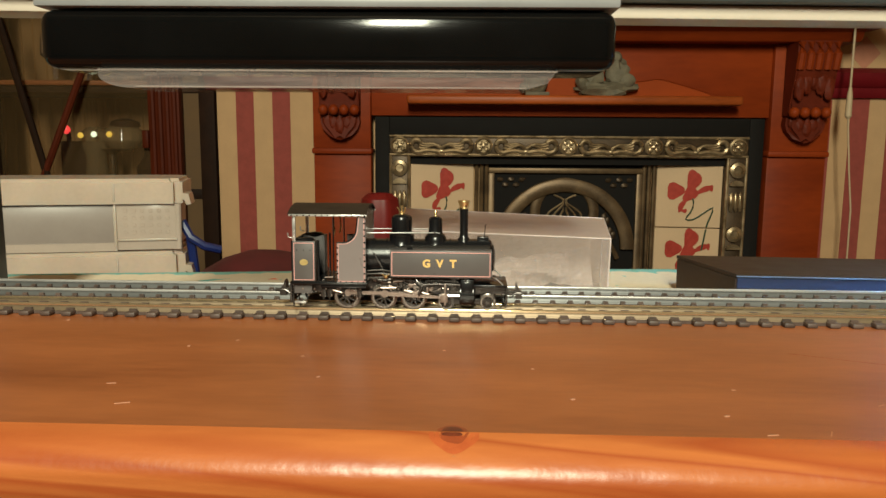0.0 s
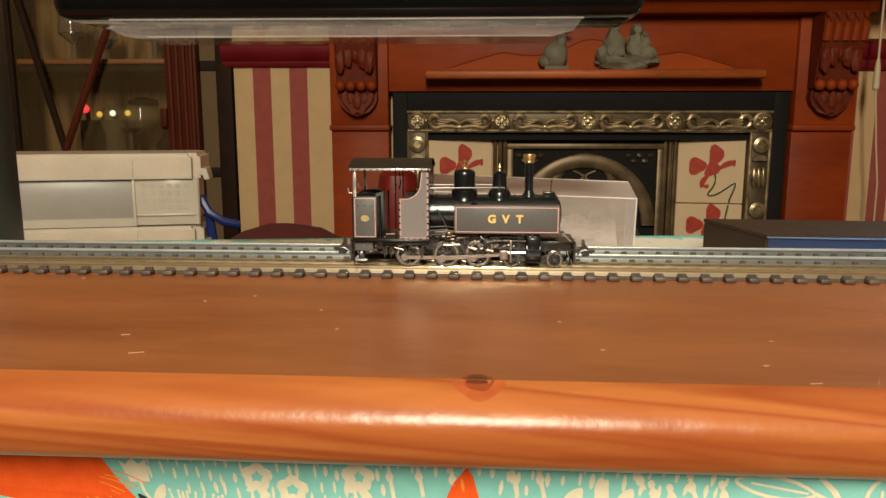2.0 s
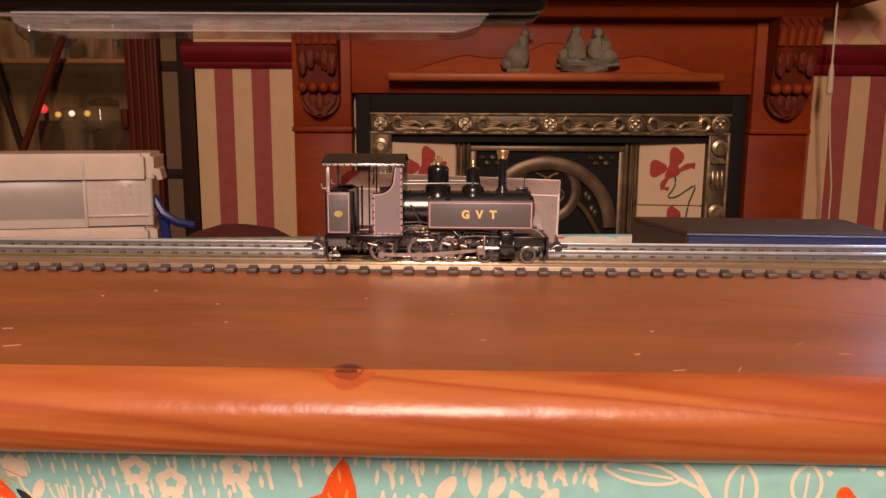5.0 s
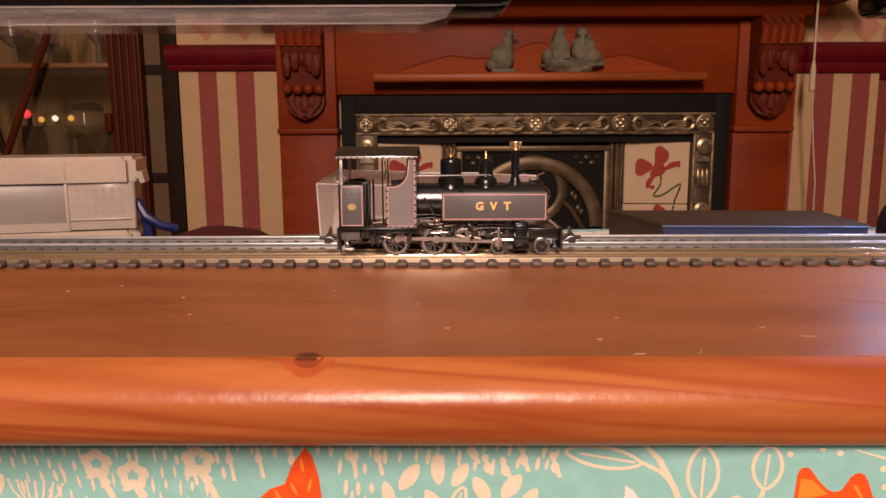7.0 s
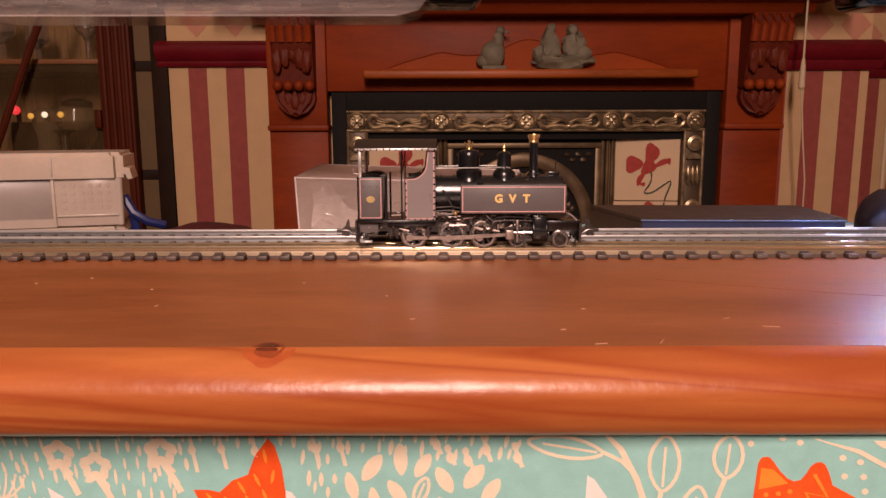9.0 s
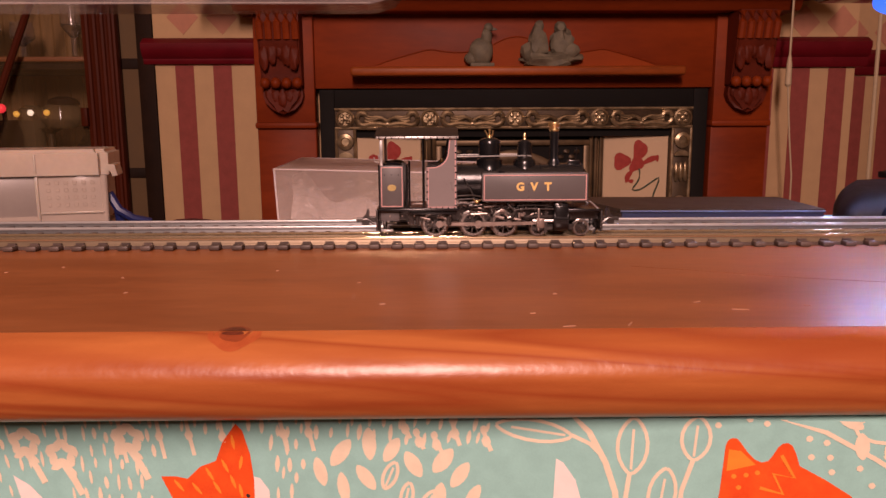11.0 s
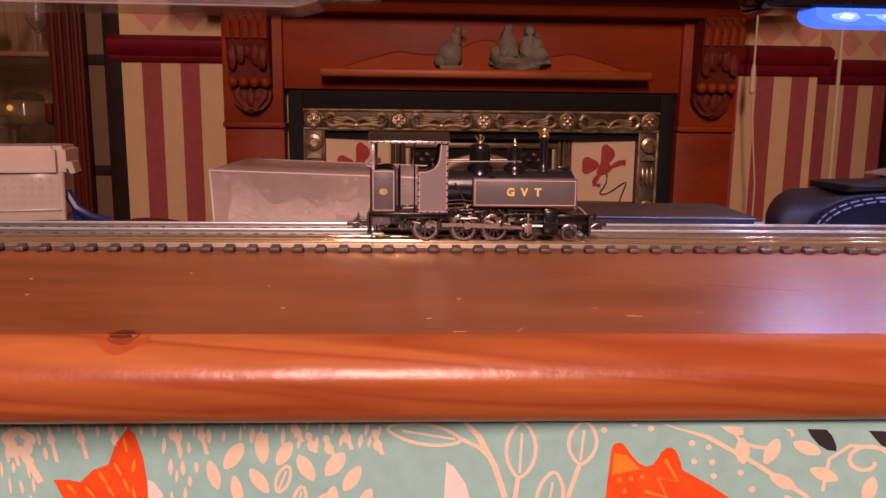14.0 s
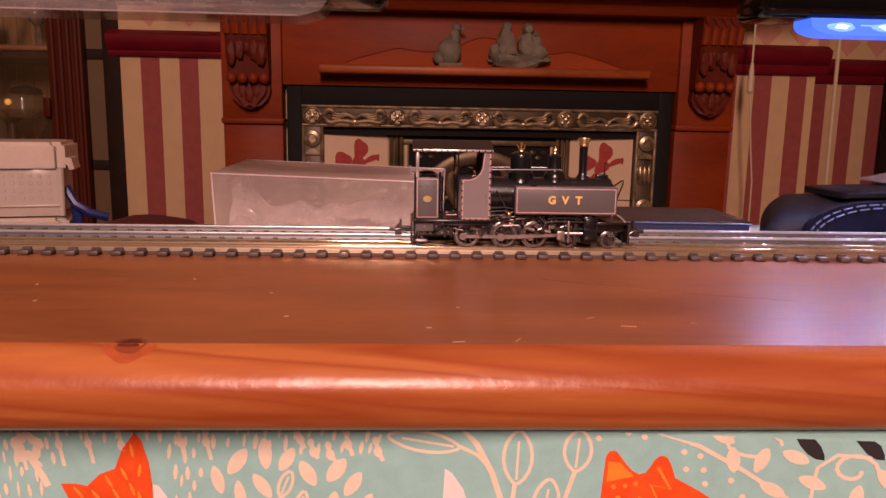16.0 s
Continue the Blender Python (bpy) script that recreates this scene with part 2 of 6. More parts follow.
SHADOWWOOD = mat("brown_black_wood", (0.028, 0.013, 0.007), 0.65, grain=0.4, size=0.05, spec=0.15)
BACKPANEL = mat("brown_cabinet_back", (0.36, 0.20, 0.075), 0.6, grain=0.3, size=0.03, stretch=(3, 1, 0.2))
BEIGE = mat("beige_board", (0.17, 0.10, 0.042), 0.7, grain=0.15, size=0.05)
# light along the cabinet's shelf lips is put into this orange
SHELF_EDGE_LIT = mat("lit_shelf_edge", (0.34, 0.11, 0.03), 0.45, grain=0.3, size=0.05, stretch=(0.2, 1, 1))
SMOKED = mat("smoked_glass", (0.30, 0.22, 0.12), 0.08, grain=0.3, size=0.02, alpha=0.55)
# thin brown tint stands in for the haze of reflections on the glazing
HAZED = mat("hazed_glass", (0.42, 0.27, 0.12), 0.25, grain=0.4, size=0.12, alpha=0.09)
CHROME = mat("polished_metal", (0.22, 0.165, 0.10), 0.16, 0.8, grain=0.2, size=0.02)
WHITE_GLOW = mat("white_bead", (1, 0.9, 0.8), 0.3, glow=(1.0, 0.85, 0.6, 0.9), size=0.01)
AMBER_GLOW = mat("amber_bead", (1, 0.6, 0.1), 0.3, glow=(1.0, 0.50, 0.08, 0.5), size=0.01)
RED_GLOW = mat("red_bead", (1, 0.1, 0.1), 0.3, glow=(1.0, 0.04, 0.05, 0.8), size=0.01)
REDCLOTH = mat("dark_red_velvet", (0.10, 0.010, 0.012), 0.8, grain=0.4, size=0.03, bump=0.3)
WAX = mat("dark_red_wax", (0.20, 0.012, 0.012), 0.4, grain=0.2, size=0.03)
CORD = mat("cream_cord", (0.60, 0.47, 0.30), 0.6, grain=0.1, size=0.01)
PLASTER = mat("cream_plaster", (0.55, 0.44, 0.32), 0.85, grain=0.08, size=0.3, bump=0.1)
CARPET = mat("brown_carpet", (0.10, 0.055, 0.035), 0.95, grain=0.4, size=0.05, bump=0.5)


# ---- mesh helpers ----
def box(bm, x0, x1, y0, y1, z0, z1, bevel=0.0, seg=2):
    v = [bm.verts.new((x, y, z)) for x in (x0, x1) for y in (y0, y1) for z in (z0, z1)]
    f = [bm.faces.new([v[i] for i in q]) for q in ((0, 1, 3, 2), (4, 6, 7, 5), (0, 4, 5, 1), (2, 3, 7, 6), (0, 2, 6, 4), (1, 5, 7, 3))]
    if bevel:
        e = {x for q in f for x in q.edges}
        bmesh.ops.bevel(bm, geom=list(e), offset=bevel, segments=seg, profile=0.5, affect="EDGES")
    return bm


def prism(bm, poly, axis, d0, d1):
    """A flat outline, drawn in the plane across axis (x: (y, z); y: (x, z); z: (x, y)), drawn out from d0 to d1."""
    def at(p, d):
        return {"x": (d, *p), "y": (p[0], d, p[1]), "z": (*p, d)}[axis]
    a, b = [bm.verts.new(at(p, d0)) for p in poly], [bm.verts.new(at(p, d1)) for p in poly]
    n = len(poly)
    bm.faces.new(a), bm.faces.new(b[::-1])
    for i in range(n):
        bm.faces.new((a[i], b[i], b[(i + 1) % n], a[(i + 1) % n]))
    return bm


def lathe(bm, prof, centre, axis="z", n=24):
    """A body of revolution: prof is (radius, height) from one end to the other."""
    rings = []
    for r, h in prof:
        ring = []
        for i in range(n):
            a = 2 * math.pi * i / n
            c, s = max(r, 1e-6) * math.cos(a), max(r, 1e-6) * math.sin(a)
            p = {"z": (c, s, h), "y": (c, h, s), "x": (h, c, s)}[axis]
            ring.append(bm.verts.new(Vector(p) + Vector(centre)))
        rings.append(ring)
    for a, b in zip(rings, rings[1:]):
        for i in range(n):
            bm.faces.new((a[i], a[(i + 1) % n], b[(i + 1) % n], b[i]))
    bm.faces.new(rings[0]), bm.faces.new(rings[-1])
    return bm


def tube(bm, pts, r, n=8):
    pts = [Vector(p) for p in pts]
    rings = []
    for i, p in enumerate(pts):
        d = (pts[min(i + 1, len(pts) - 1)] - pts[max(i - 1, 0)]).normalized()
        s = d.cross(Vector((0, 0, 1)))
        s = s.normalized() if s.length > 1e-4 else Vector((1, 0, 0))
        u = s.cross(d)
        rings.append([bm.verts.new(p + r * (math.cos(2 * math.pi * k / n) * s + math.sin(2 * math.pi * k / n) * u)) for k in range(n)])
    for a, b in zip(rings, rings[1:]):
        for k in range(n):
            bm.faces.new((a[k], a[(k + 1) % n], b[(k + 1) % n], b[k]))
    bm.faces.new(rings[0]), bm.faces.new(rings[-1])
    return bm


def blob(bm, c, r, rough=0.0, sub=3, seed=0):
    m = bmesh.ops.create_icosphere(bm, subdivisions=sub, radius=1.0)
    for v in m["verts"]:
        k = 1 + rough * noise.noise(v.co * 1.7 + Vector((seed, seed * 2, 0)))
        v.co = Vector((v.co.x * r[0] * k + c[0], v.co.y * r[1] * k + c[1], v.co.z * r[2] * k + c[2]))
    return bm


def mesh_of(name, bm, material, smooth=35):
    bmesh.ops.recalc_face_normals(bm, faces=bm.faces)
    me = bpy.data.meshes.new(name)
    bm.to_mesh(me)
    bm.free()
    me.materials.append(material)
    if smooth:
        me.polygons.foreach_set("use_smooth", [True] * len(me.polygons))
        me.set_sharp_from_angle(angle=radians(smooth))
    return me


def part(name, bm, material, parent=None, label="", smooth=35):
    ob = new(name, mesh_of(name, bm, material, smooth))
    ob.parent = parent
    return tagged(ob, label)


def share(name, me, parent, m):
    ob = new(name, me)
    ob.parent = parent
    ob.matrix_basis = m
    return ob


def empty(name, m=None):
    ob = new(name)
    ob.empty_display_size = 0.01
    if m:
        ob.matrix_basis = m
    return ob


def B():
    return bmesh.new()


# ---- the room ----
FRONT = 1.52   # face of the fireplace
WALL = 1.56    # chimney breast
FLOOR = -0.76


def structure(name, bm, material, label, category, parent=None):
    ob = part(name, bm, material, parent)
    if not parent:
        tagged(ob, label, category, kind="structure")
    return ob


structure("floor", box(B(), -2.6, 2.6, -2.8, 2.3, FLOOR - 0.05, FLOOR), CARPET, "brown carpeted living room floor", "floor")
structure("ceiling", box(B(), -2.6, 2.6, -2.8, 2.3, 1.64, 1.70), PLASTER, "plain cream plaster ceiling", "ceiling")
structure("wall_south", box(B(), -2.6, 2.6, -2.86, -2.8, FLOOR, 1.64), PAPER, "plain cream papered wall", "wall")
structure("wall_west", box(B(), -2.66, -2.6, -2.8, 2.3, FLOOR, 1.64), PAPER, "plain cream papered wall", "wall")
structure("wall_east", box(B(), 2.6, 2.66, -2.8, 2.3, FLOOR, 1.64), PAPER, "plain cream papered wall", "wall")
breast = structure("wall_north", box(B(), -0.54, 1.010, WALL, 2.12, FLOOR, 1.64), PAPER, "chimney breast in cream and rose striped wallpaper", "wall")
structure("wall_alcove_west", box(B(), -2.6, 1.010, 2.121, 2.18, FLOOR, 1.64), PAPER, "plain cream papered alcove wall", "wall")
alcove = structure("wall_alcove_east", box(B(), 1.0102, 2.6, 1.88, 2.18, FLOOR, 1.64), PAPER, "alcove wall in cream and rose striped wallpaper", "wall")


def stripes(wall, y, x0, x1, z0, z1):
    x = x0
    while x < x1:
        part("stripe", box(B(), x, min(x + 0.040, x1), y - 0.0012, y, z0, z1), STRIPE, wall)
        x += 0.082


def diamonds(wall, y, x0, x1, z):
    x = x0
    while x < x1:
        part("diamond", prism(B(), [(x - 0.034, z), (x, z - 0.036), (x + 0.034, z), (x, z + 0.036)], "y", y - 0.0012, y), DIAMOND, wall)
        x += 0.084


stripes(breast, WALL, -0.497, -0.34, FLOOR, 0.161)
stripes(breast, WALL, 0.868, 1.010, FLOOR, 0.152)
part("stripe", box(B(), 0.800, 0.826, WALL - 0.0012, WALL, FLOOR, 0.150), STRIPE, breast)
diamonds(breast, WALL, -0.475, -0.36, 0.262)
diamonds(breast, WALL, 0.889, 1.0, 0.250)
stripes(alcove, 1.88, 1.020, 1.5, FLOOR, 0.150)
diamonds(alcove, 1.88, 1.104, 1.5, 0.262)


def dado(x0, x1, y, foot):
    prof = [(0, foot), (-0.010, foot), (-0.014, foot + 0.006), (-0.014, 0.174), (-0.022, 0.180), (-0.028, 0.196), (-0.028, 0.206), (-0.018, 0.212), (-0.008, 0.218), (0, 0.218)]
    ob = part("dado_rail", prism(B(), [(y + a, b) for a, b in prof], "x", x0, x1), DADO)
    return tagged(ob, "dark crimson painted moulded dado rail", "dado rail", kind="structure")


dado(-0.560, -0.318, WALL, 0.163)
dado(0.795, 1.030, WALL, 0.153)
dado(1.0305, 2.4, 1.88, 0.153)

wave = [(1.36 + 0.008 * k, 1.82 + 0.018 * math.sin(k * 0.95)) for k in range(50)]
bm = prism(B(), wave + [(x, y + 0.006) for x, y in reversed(wave)], "z", FLOOR + 0.02, 0.9)
tagged(part("curtain", bm, SHADOWWOOD), "dark brown hanging curtain in the alcove", "curtain")

# fireplace surround in polished red wood
CX = 0.242
surround = tagged(empty("fireplace_surround", pose(CX, FRONT, FLOOR)), "polished red mahogany fireplace surround with carved corbels", "fireplace surround")
HZ = -FLOOR   # the board's height above the floor


def sp(name, bm, material, label=""):
    bmesh.ops.translate(bm, verts=bm.verts, vec=(-CX, -FRONT, HZ))
    return part(name, bm, material, surround, label)


for s in (-1, 1):
    a, b = sorted((CX + s * 0.430, CX + s * 0.556))
    sp("pilaster", box(B(), a, b, 1.510, WALL - 0.002, FLOOR, 0.026, 0.003), MAHOGANY)
    sp("pilaster_block", box(B(), a, b, 1.503, WALL - 0.002, 0.036, 0.262, 0.003), MAHOGANY)
    sp("bead", box(B(), a - 0.003, b + 0.003, 1.498, WALL - 0.002, 0.024, 0.038, 0.005), MAHOGANY)
    # scrolled corbel with reeds above, a leaf and a row of beads
    c = (a + b) / 2
    bm = prism(B(), [(1.503, 0.262), (1.440, 0.262), (1.437, 0.215), (1.452, 0.180), (1.466, 0.150), (1.464, 0.125), (1.470, 0.1085), (1.503, 0.1085)], "x", c - 0.042, c + 0.042)
    bmesh.ops.bevel(bm, geom=bm.edges[:], offset=0.004, segments=2, affect="EDGES")
    corbel = sp("corbel", bm, CARVED, "carved and fluted corbel")
    for i in range(5):
        x = c - 0.036 + i * 0.018
        bm = tube(B(), [(x, 1.439, 0.258), (x, 1.436, 0.236), (x, 1.443, 0.205)], 0.0085, 8)
        bmesh.ops.translate(bm, verts=bm.verts, vec=(-CX, -FRONT, HZ))
        part("reed", bm, MAHOGANY, corbel)
    for i in range(4):
        bm = blob(B(), (c - 0.033 + i * 0.022, 1.462, 0.118), (0.011, 0.012, 0.012), 0, 2)
        bmesh.ops.translate(bm, verts=bm.verts, vec=(-CX, -FRONT, HZ))
        part("bead", bm, MAHOGANY, corbel)
    for i in range(5):
        bm = blob(B(), (c + (i - 2) * 0.015, 1.456 - 0.003 * abs(i - 2), 0.168 + 0.010 * (2 - abs(i - 2))), (0.011, 0.007, 0.024), 0.3, 3, i)
        bmesh.ops.translate(bm, verts=bm.verts, vec=(-CX, -FRONT, HZ))
        part("leaf", bm, CARVED, corbel)
    # leafy drop below the beads, tapering to a rounded foot
    foot = [(c - 0.040, 0.108), (c - 0.042, 0.092), (c - 0.037, 0.078), (c - 0.024, 0.064), (c - 0.010, 0.058), (c, 0.054),
            (c + 0.010, 0.058), (c + 0.024, 0.064), (c + 0.037, 0.078), (c + 0.042, 0.092), (c + 0.040, 0.108)]
    bm = prism(B(), foot, "y", 1.472, 1.5025)
    bmesh.ops.bevel(bm, geom=[e for e in bm.edges if abs(e.verts[0].co.y - 1.472) < 1e-5 and abs(e.verts[1].co.y - 1.472) < 1e-5], offset=0.009, segments=3, affect="EDGES")
    drop = sp("drop", bm, CARVED)
    for i in range(5):
        k = i - 2
        bm = blob(B(), (c + k * 0.014, 1.471 + 0.003 * abs(k), 0.086 + 0.006 * abs(k)), (0.009, 0.004, 0.018 - 0.003 * abs(k)), 0.3, 3, i)
        bmesh.ops.translate(bm, verts=bm.verts, vec=(-CX, -FRONT, HZ))
        part("leaf", bm, CARVED, drop)
sp("frieze", box(B(), CX - 0.430, CX + 0.430, 1.515, WALL - 0.002, 0.108, 0.270, 0.002), MAHOGANY)
sp("mantel_moulding", prism(B(), [(WALL - 0.002, 0.262), (1.462, 0.262), (1.452, 0.270), (1.448, 0.280), (1.430, 0.288), (1.424, 0.296), (WALL - 0.002, 0.296)], "x", CX - 0.585, CX + 0.585), MAHOGANY)
sp("mantelshelf", box(B(), CX - 0.655, CX + 0.655, 1.370, WALL - 0.002, 0.294, 0.326, 0.008), MAHOGANY)
# small display shelf with a scalloped back
sp("display_shelf", box(B(), CX - 0.349, CX + 0.349, 1.445, 1.5145, 0.131, 0.150, 0.006, 3), LIT_SHELFWOOD)
poly = [(CX - 0.30, 0.150)]
for i in range(41):
    u = -1 + i / 20
    poly.append((CX + 0.298 * u, 0.152 + 0.036 * max(0, 1 - abs(abs(u) - 0.62) / 0.40) ** 0.8 + 0.062 * math.exp(-(u / 0.30) ** 2)))
poly.append((CX + 0.30, 0.150))
sp("scalloped_back", prism(B(), poly, "y", 1.496, 1.5145), SCALLOP_LIT)
# added tube draws the darker outline of the scallops
sp("scalloped_outline", tube(B(), [(x, 1.4945, z) for x, z in poly[1:-1]], 0.0012, 6), MAHOGANY)

# cast-iron insert
insert = tagged(empty("fireplace_insert", pose(CX, FRONT, FLOOR)), "black cast-iron fireplace insert with polished relief and flowered tiles", "fireplace")


def ip(name, bm, material, label="", parent=None):
    bmesh.ops.translate(bm, verts=bm.verts, vec=(-CX, -FRONT, HZ))
    return part(name, bm, material, parent or insert, label)


for x0, x1, z0, z1 in ((-0.422, -0.390, FLOOR, 0.106), (0.390, 0.422, FLOOR, 0.106), (-0.390, 0.390, 0.066, 0.106)):
    ip("outer_plate", box(B(), CX + x0, CX + x1, 1.512, WALL - 0.004, z0, z1, 0.002), IRON)
for x0, x1, z0, z1 in ((-0.390, -0.346, FLOOR, 0.022), (0.346, 0.390, FLOOR, 0.022), (-0.390, 0.390, 0.022, 0.066)):
    ip("border", box(B(), CX + x0, CX + x1, 1.514, WALL - 0.004, z0, z1, 0.001), BORDER)
    # raised fillets on both rims of the border
    if x1 - x0 > 0.1:
        for z in (0.024, 0.064):
            ip("fillet", tube(B(), [(CX + x0, 1.513, z), (CX + x1, 1.513, z)], 0.0035), PEWTER)
    else:
        for x in (x0 + 0.002, x1 - 0.002):
            ip("fillet", tube(B(), [(CX + x, 1.513, FLOOR + 0.01), (CX + x, 1.513, 0.022)], 0.0035), PEWTER)


def rosette(x, z):
    r = ip("rosette", lathe(B(), [(0.020, 1.514), (0.020, 1.509), (0.016, 1.507), (0.014, 1.511), (0.004, 1.511), (0.004, 1.506), (0.001, 1.505)], (CX + x, 0, z), "y", 20), PEWTER)
    bm = B()
    for k in range(4):
        a = math.pi / 4 + k * math.pi / 2
        blob(bm, (CX + x + 0.0095 * math.cos(a), 1.509, z + 0.0095 * math.sin(a)), (0.0052, 0.004, 0.0052), 0, 1)
    ip("petals", bm, PEWTER, parent=insert)
    return r


def scroll(x, z, w, h, upright=False):
    """Two mirrored whiplash curls round an eye."""
    def p(u, v):
        return (CX + x + v, 1.508, z + u) if upright else (CX + x + u, 1.508, z + v)
    for s in (-1, 1):
        pts = [p(s * w * (0.02 + 0.33 * k), h * (-0.44 + 0.10 * math.sin(3.1 * k))) for k in [i / 6 for i in range(6)]]
        for i in range(22):
            a = -1.75 + i * 0.19
            r = 1.0 if i < 15 else 1.0 - 0.07 * (i - 14)
            pts.append(p(s * (w * 0.37 + w * 0.115 * r * math.cos(a)), h * 0.44 * r * math.sin(a)))
        ip("scroll", tube(B(), pts, 0.0056, 8), PEWTER)
        for lift, bend in ((0.40, -0.55), (0.20, -0.40), (-0.02, -0.30)):
            ip("tendril", tube(B(), [p(s * w * 0.36 * t, h * (lift * t + bend * (1 - t) * 0.5 + 0.16 * math.sin(5.5 * t))) for t in [i / 12 for i in range(13)]], 0.0036, 8), PEWTER)
    bm = B()
    blob(bm, p(0, -h * 0.36), (0.012, 0.005, 0.006), 0, 2)
    ip("eye", bm, PEWTER)


for i, x in enumerate((-0.368, -0.185, 0.0, 0.185, 0.368)):
    rosette(x, 0.044)
for x in (-0.277, -0.092, 0.092, 0.277):
    scroll(x, 0.044, 0.135, 0.032)
for s in (-1, 1):
    for i, z in enumerate((-0.005, -0.075, -0.145, -0.215, -0.285)):
        if i % 2 == 0:
            bm = lathe(B(), [(0.018, 1.514), (0.017, 1.505), (0.010, 1.503), (0.008, 1.508), (0.001, 1.508)], (CX + s * 0.368, 0, z), "y", 18)
            ip("boss", bm, PEWTER)
            bm = prism(B(), [(CX + s * 0.368 + 0.016 * math.cos(a), z - 0.034 + 0.012 * math.sin(a)) for a in [math.pi * k / 8 for k in range(9)]], "y", 1.505, 1.513)
            ip("shell", bm, PEWTER)
        else:
            bm = B()
            for k in range(3):
                blob(bm, (CX + s * 0.368 + (k - 1) * 0.010, 1.510, z), (0.006, 0.005, 0.022), 0.1, 2, k)
            ip("leaf", bm, PEWTER)
# tiles, splayed inwards, with a flower on each
for s in (-1, 1):
    for row in range(3):
        z1 = 0.014 - row * 0.150
        z0 = z1 - 0.148
        xo, xi, yo, yi = s * 0.345, s * 0.205, 1.532, 1.550
        bm = B()
        f = [(CX + xo, yo, z0), (CX + xi, yi, z0), (CX + xi, yi, z1), (CX + xo, yo, z1)]
        g = [(x, y + 0.008, z) for x, y, z in f]
        va, vb = [bm.verts.new(p) for p in f], [bm.verts.new(p) for p in g]
        bm.faces.new(va), bm.faces.new(vb)
        for i in range(4):
            bm.faces.new((va[i], vb[i], vb[(i + 1) % 4], va[(i + 1) % 4]))
        bmesh.ops.bevel(bm, geom=bm.edges[:], offset=0.0012, segments=1, affect="EDGES")
        tile = ip("tile", bm, TILE)

        def tp(u, v, lift=0.0012):
            """A place on the tile's face, u across from -1 to 1 (outwards positive), v up from -1 to 1."""
            k = (u + 1) / 2
            return (CX + xi + (xo - xi) * k, yi + (yo - yi) * k - lift, (z0 + z1) / 2 + v * 0.074)

        # flower: three petals over a stem; uppermost row large, the lower one set lower
        up = 0.0 if row == 0 else 0.26
        for (du, dv, ru, rv, tilt) in ((-0.43, 0.10, 0.27, 0.25, 0.3), (0.12, 0.42, 0.22, 0.32, -0.1), (0.04, 0.02, 0.20, 0.26, -0.7), (0.44, 0.14, 0.27, 0.085, 0.42), (0.66, 0.20, 0.07, 0.10, 0.2), (-0.20, -0.34, 0.085, 0.22, -0.5), (-0.12, -0.50, 0.09, 0.06, 0.0)):
            bm = B()
            ring = []
            for i in range(16):
                a = 2 * math.pi * i / 16
                r = 1 + 0.16 * math.sin(3 * a + du * 9)
                x, z = ru * r * math.cos(a), rv * r * math.sin(a)
                ring.append(bm.verts.new(tp((du + x * math.cos(tilt) - z * math.sin(tilt)) * s, up + dv + x * math.sin(tilt) + z * math.cos(tilt), 0.0014 + 0.0003 * abs(du - dv))))
            bm.faces.new(ring)
            ip("petal", bm, PETAL, parent=tile)
        if row == 0:
            ip("stem", tube(B(), [tp(u * s, v, 0.0012) for u, v in ((0.12, -0.12), (0.15, -0.24), (0.14, -0.40), (0.07, -0.55), (-0.03, -0.68), (-0.06, -0.74), (0.0, -0.78), (0.15, -0.76), (0.32, -0.67), (0.50, -0.54), (0.66, -0.43), (0.75, -0.39), (0.75, -0.48), (0.68, -0.68), (0.61, -0.86), (0.58, -0.99))], 0.0020, 6), VINE, parent=tile)
        if row == 1:
            ip("stem", tube(B(), [tp(u * s, v, 0.0012) for u, v in ((0.57, 0.98), (0.54, 0.80), (0.51, 0.60), (0.46, 0.34))], 0.0020, 6), VINE, parent=tile)
    # fluted columns between tiles and arch
    for k in range(3):
        ip("flute", tube(B(), [(CX + s * (0.198 - k * 0.011), 1.548, FLOOR + 0.01), (CX + s * (0.198 - k * 0.011), 1.548, 0.004)], 0.0048), BRONZE)
ip("lintel", box(B(), CX - 0.346, CX + 0.346, 1.5285, WALL - 0.004, 0.004, 0.022), IRON)
# arched centre plate
ip("back_plate", box(B(), CX - 0.19, CX + 0.19, 1.553, WALL - 0.004, FLOOR, 0.004), IRON)
for x0, x1, z0, z1 in ((-0.172, 0.172, -0.016, -0.004), (-0.172, -0.158, FLOOR, -0.016), (0.158, 0.172, FLOOR, -0.016)):
    ip("plate_rim", box(B(), CX + x0, CX + x1, 1.542, 1.5525, z0, z1, 0.002), BRONZE)
ZC = -0.185


def ring(r0, r1, y0, y1, material, name="arch"):
    bm = B()
    prof = [(r0, y1), (r0, y0 + 0.002), (r0 + 0.003, y0), (r1 - 0.003, y0), (r1, y0 + 0.002), (r1, y1)]
    rows = []
    for i in range(41):
        a = math.pi * i / 40
        rows.append([bm.verts.new((CX + r * math.cos(a), y, ZC + r * math.sin(a))) for r, y in prof])
    for p, q in zip(rows, rows[1:]):
        for i in range(5):
            bm.faces.new((p[i], q[i], q[i + 1], p[i + 1]))
    return ip(name, bm, material)


ring(0.128, 0.158, 1.538, 1.5525, BRONZE)
# round medallion that joins the arch above it, with a vase of tendrils
ZM = -0.102
bm = B()
rows = []
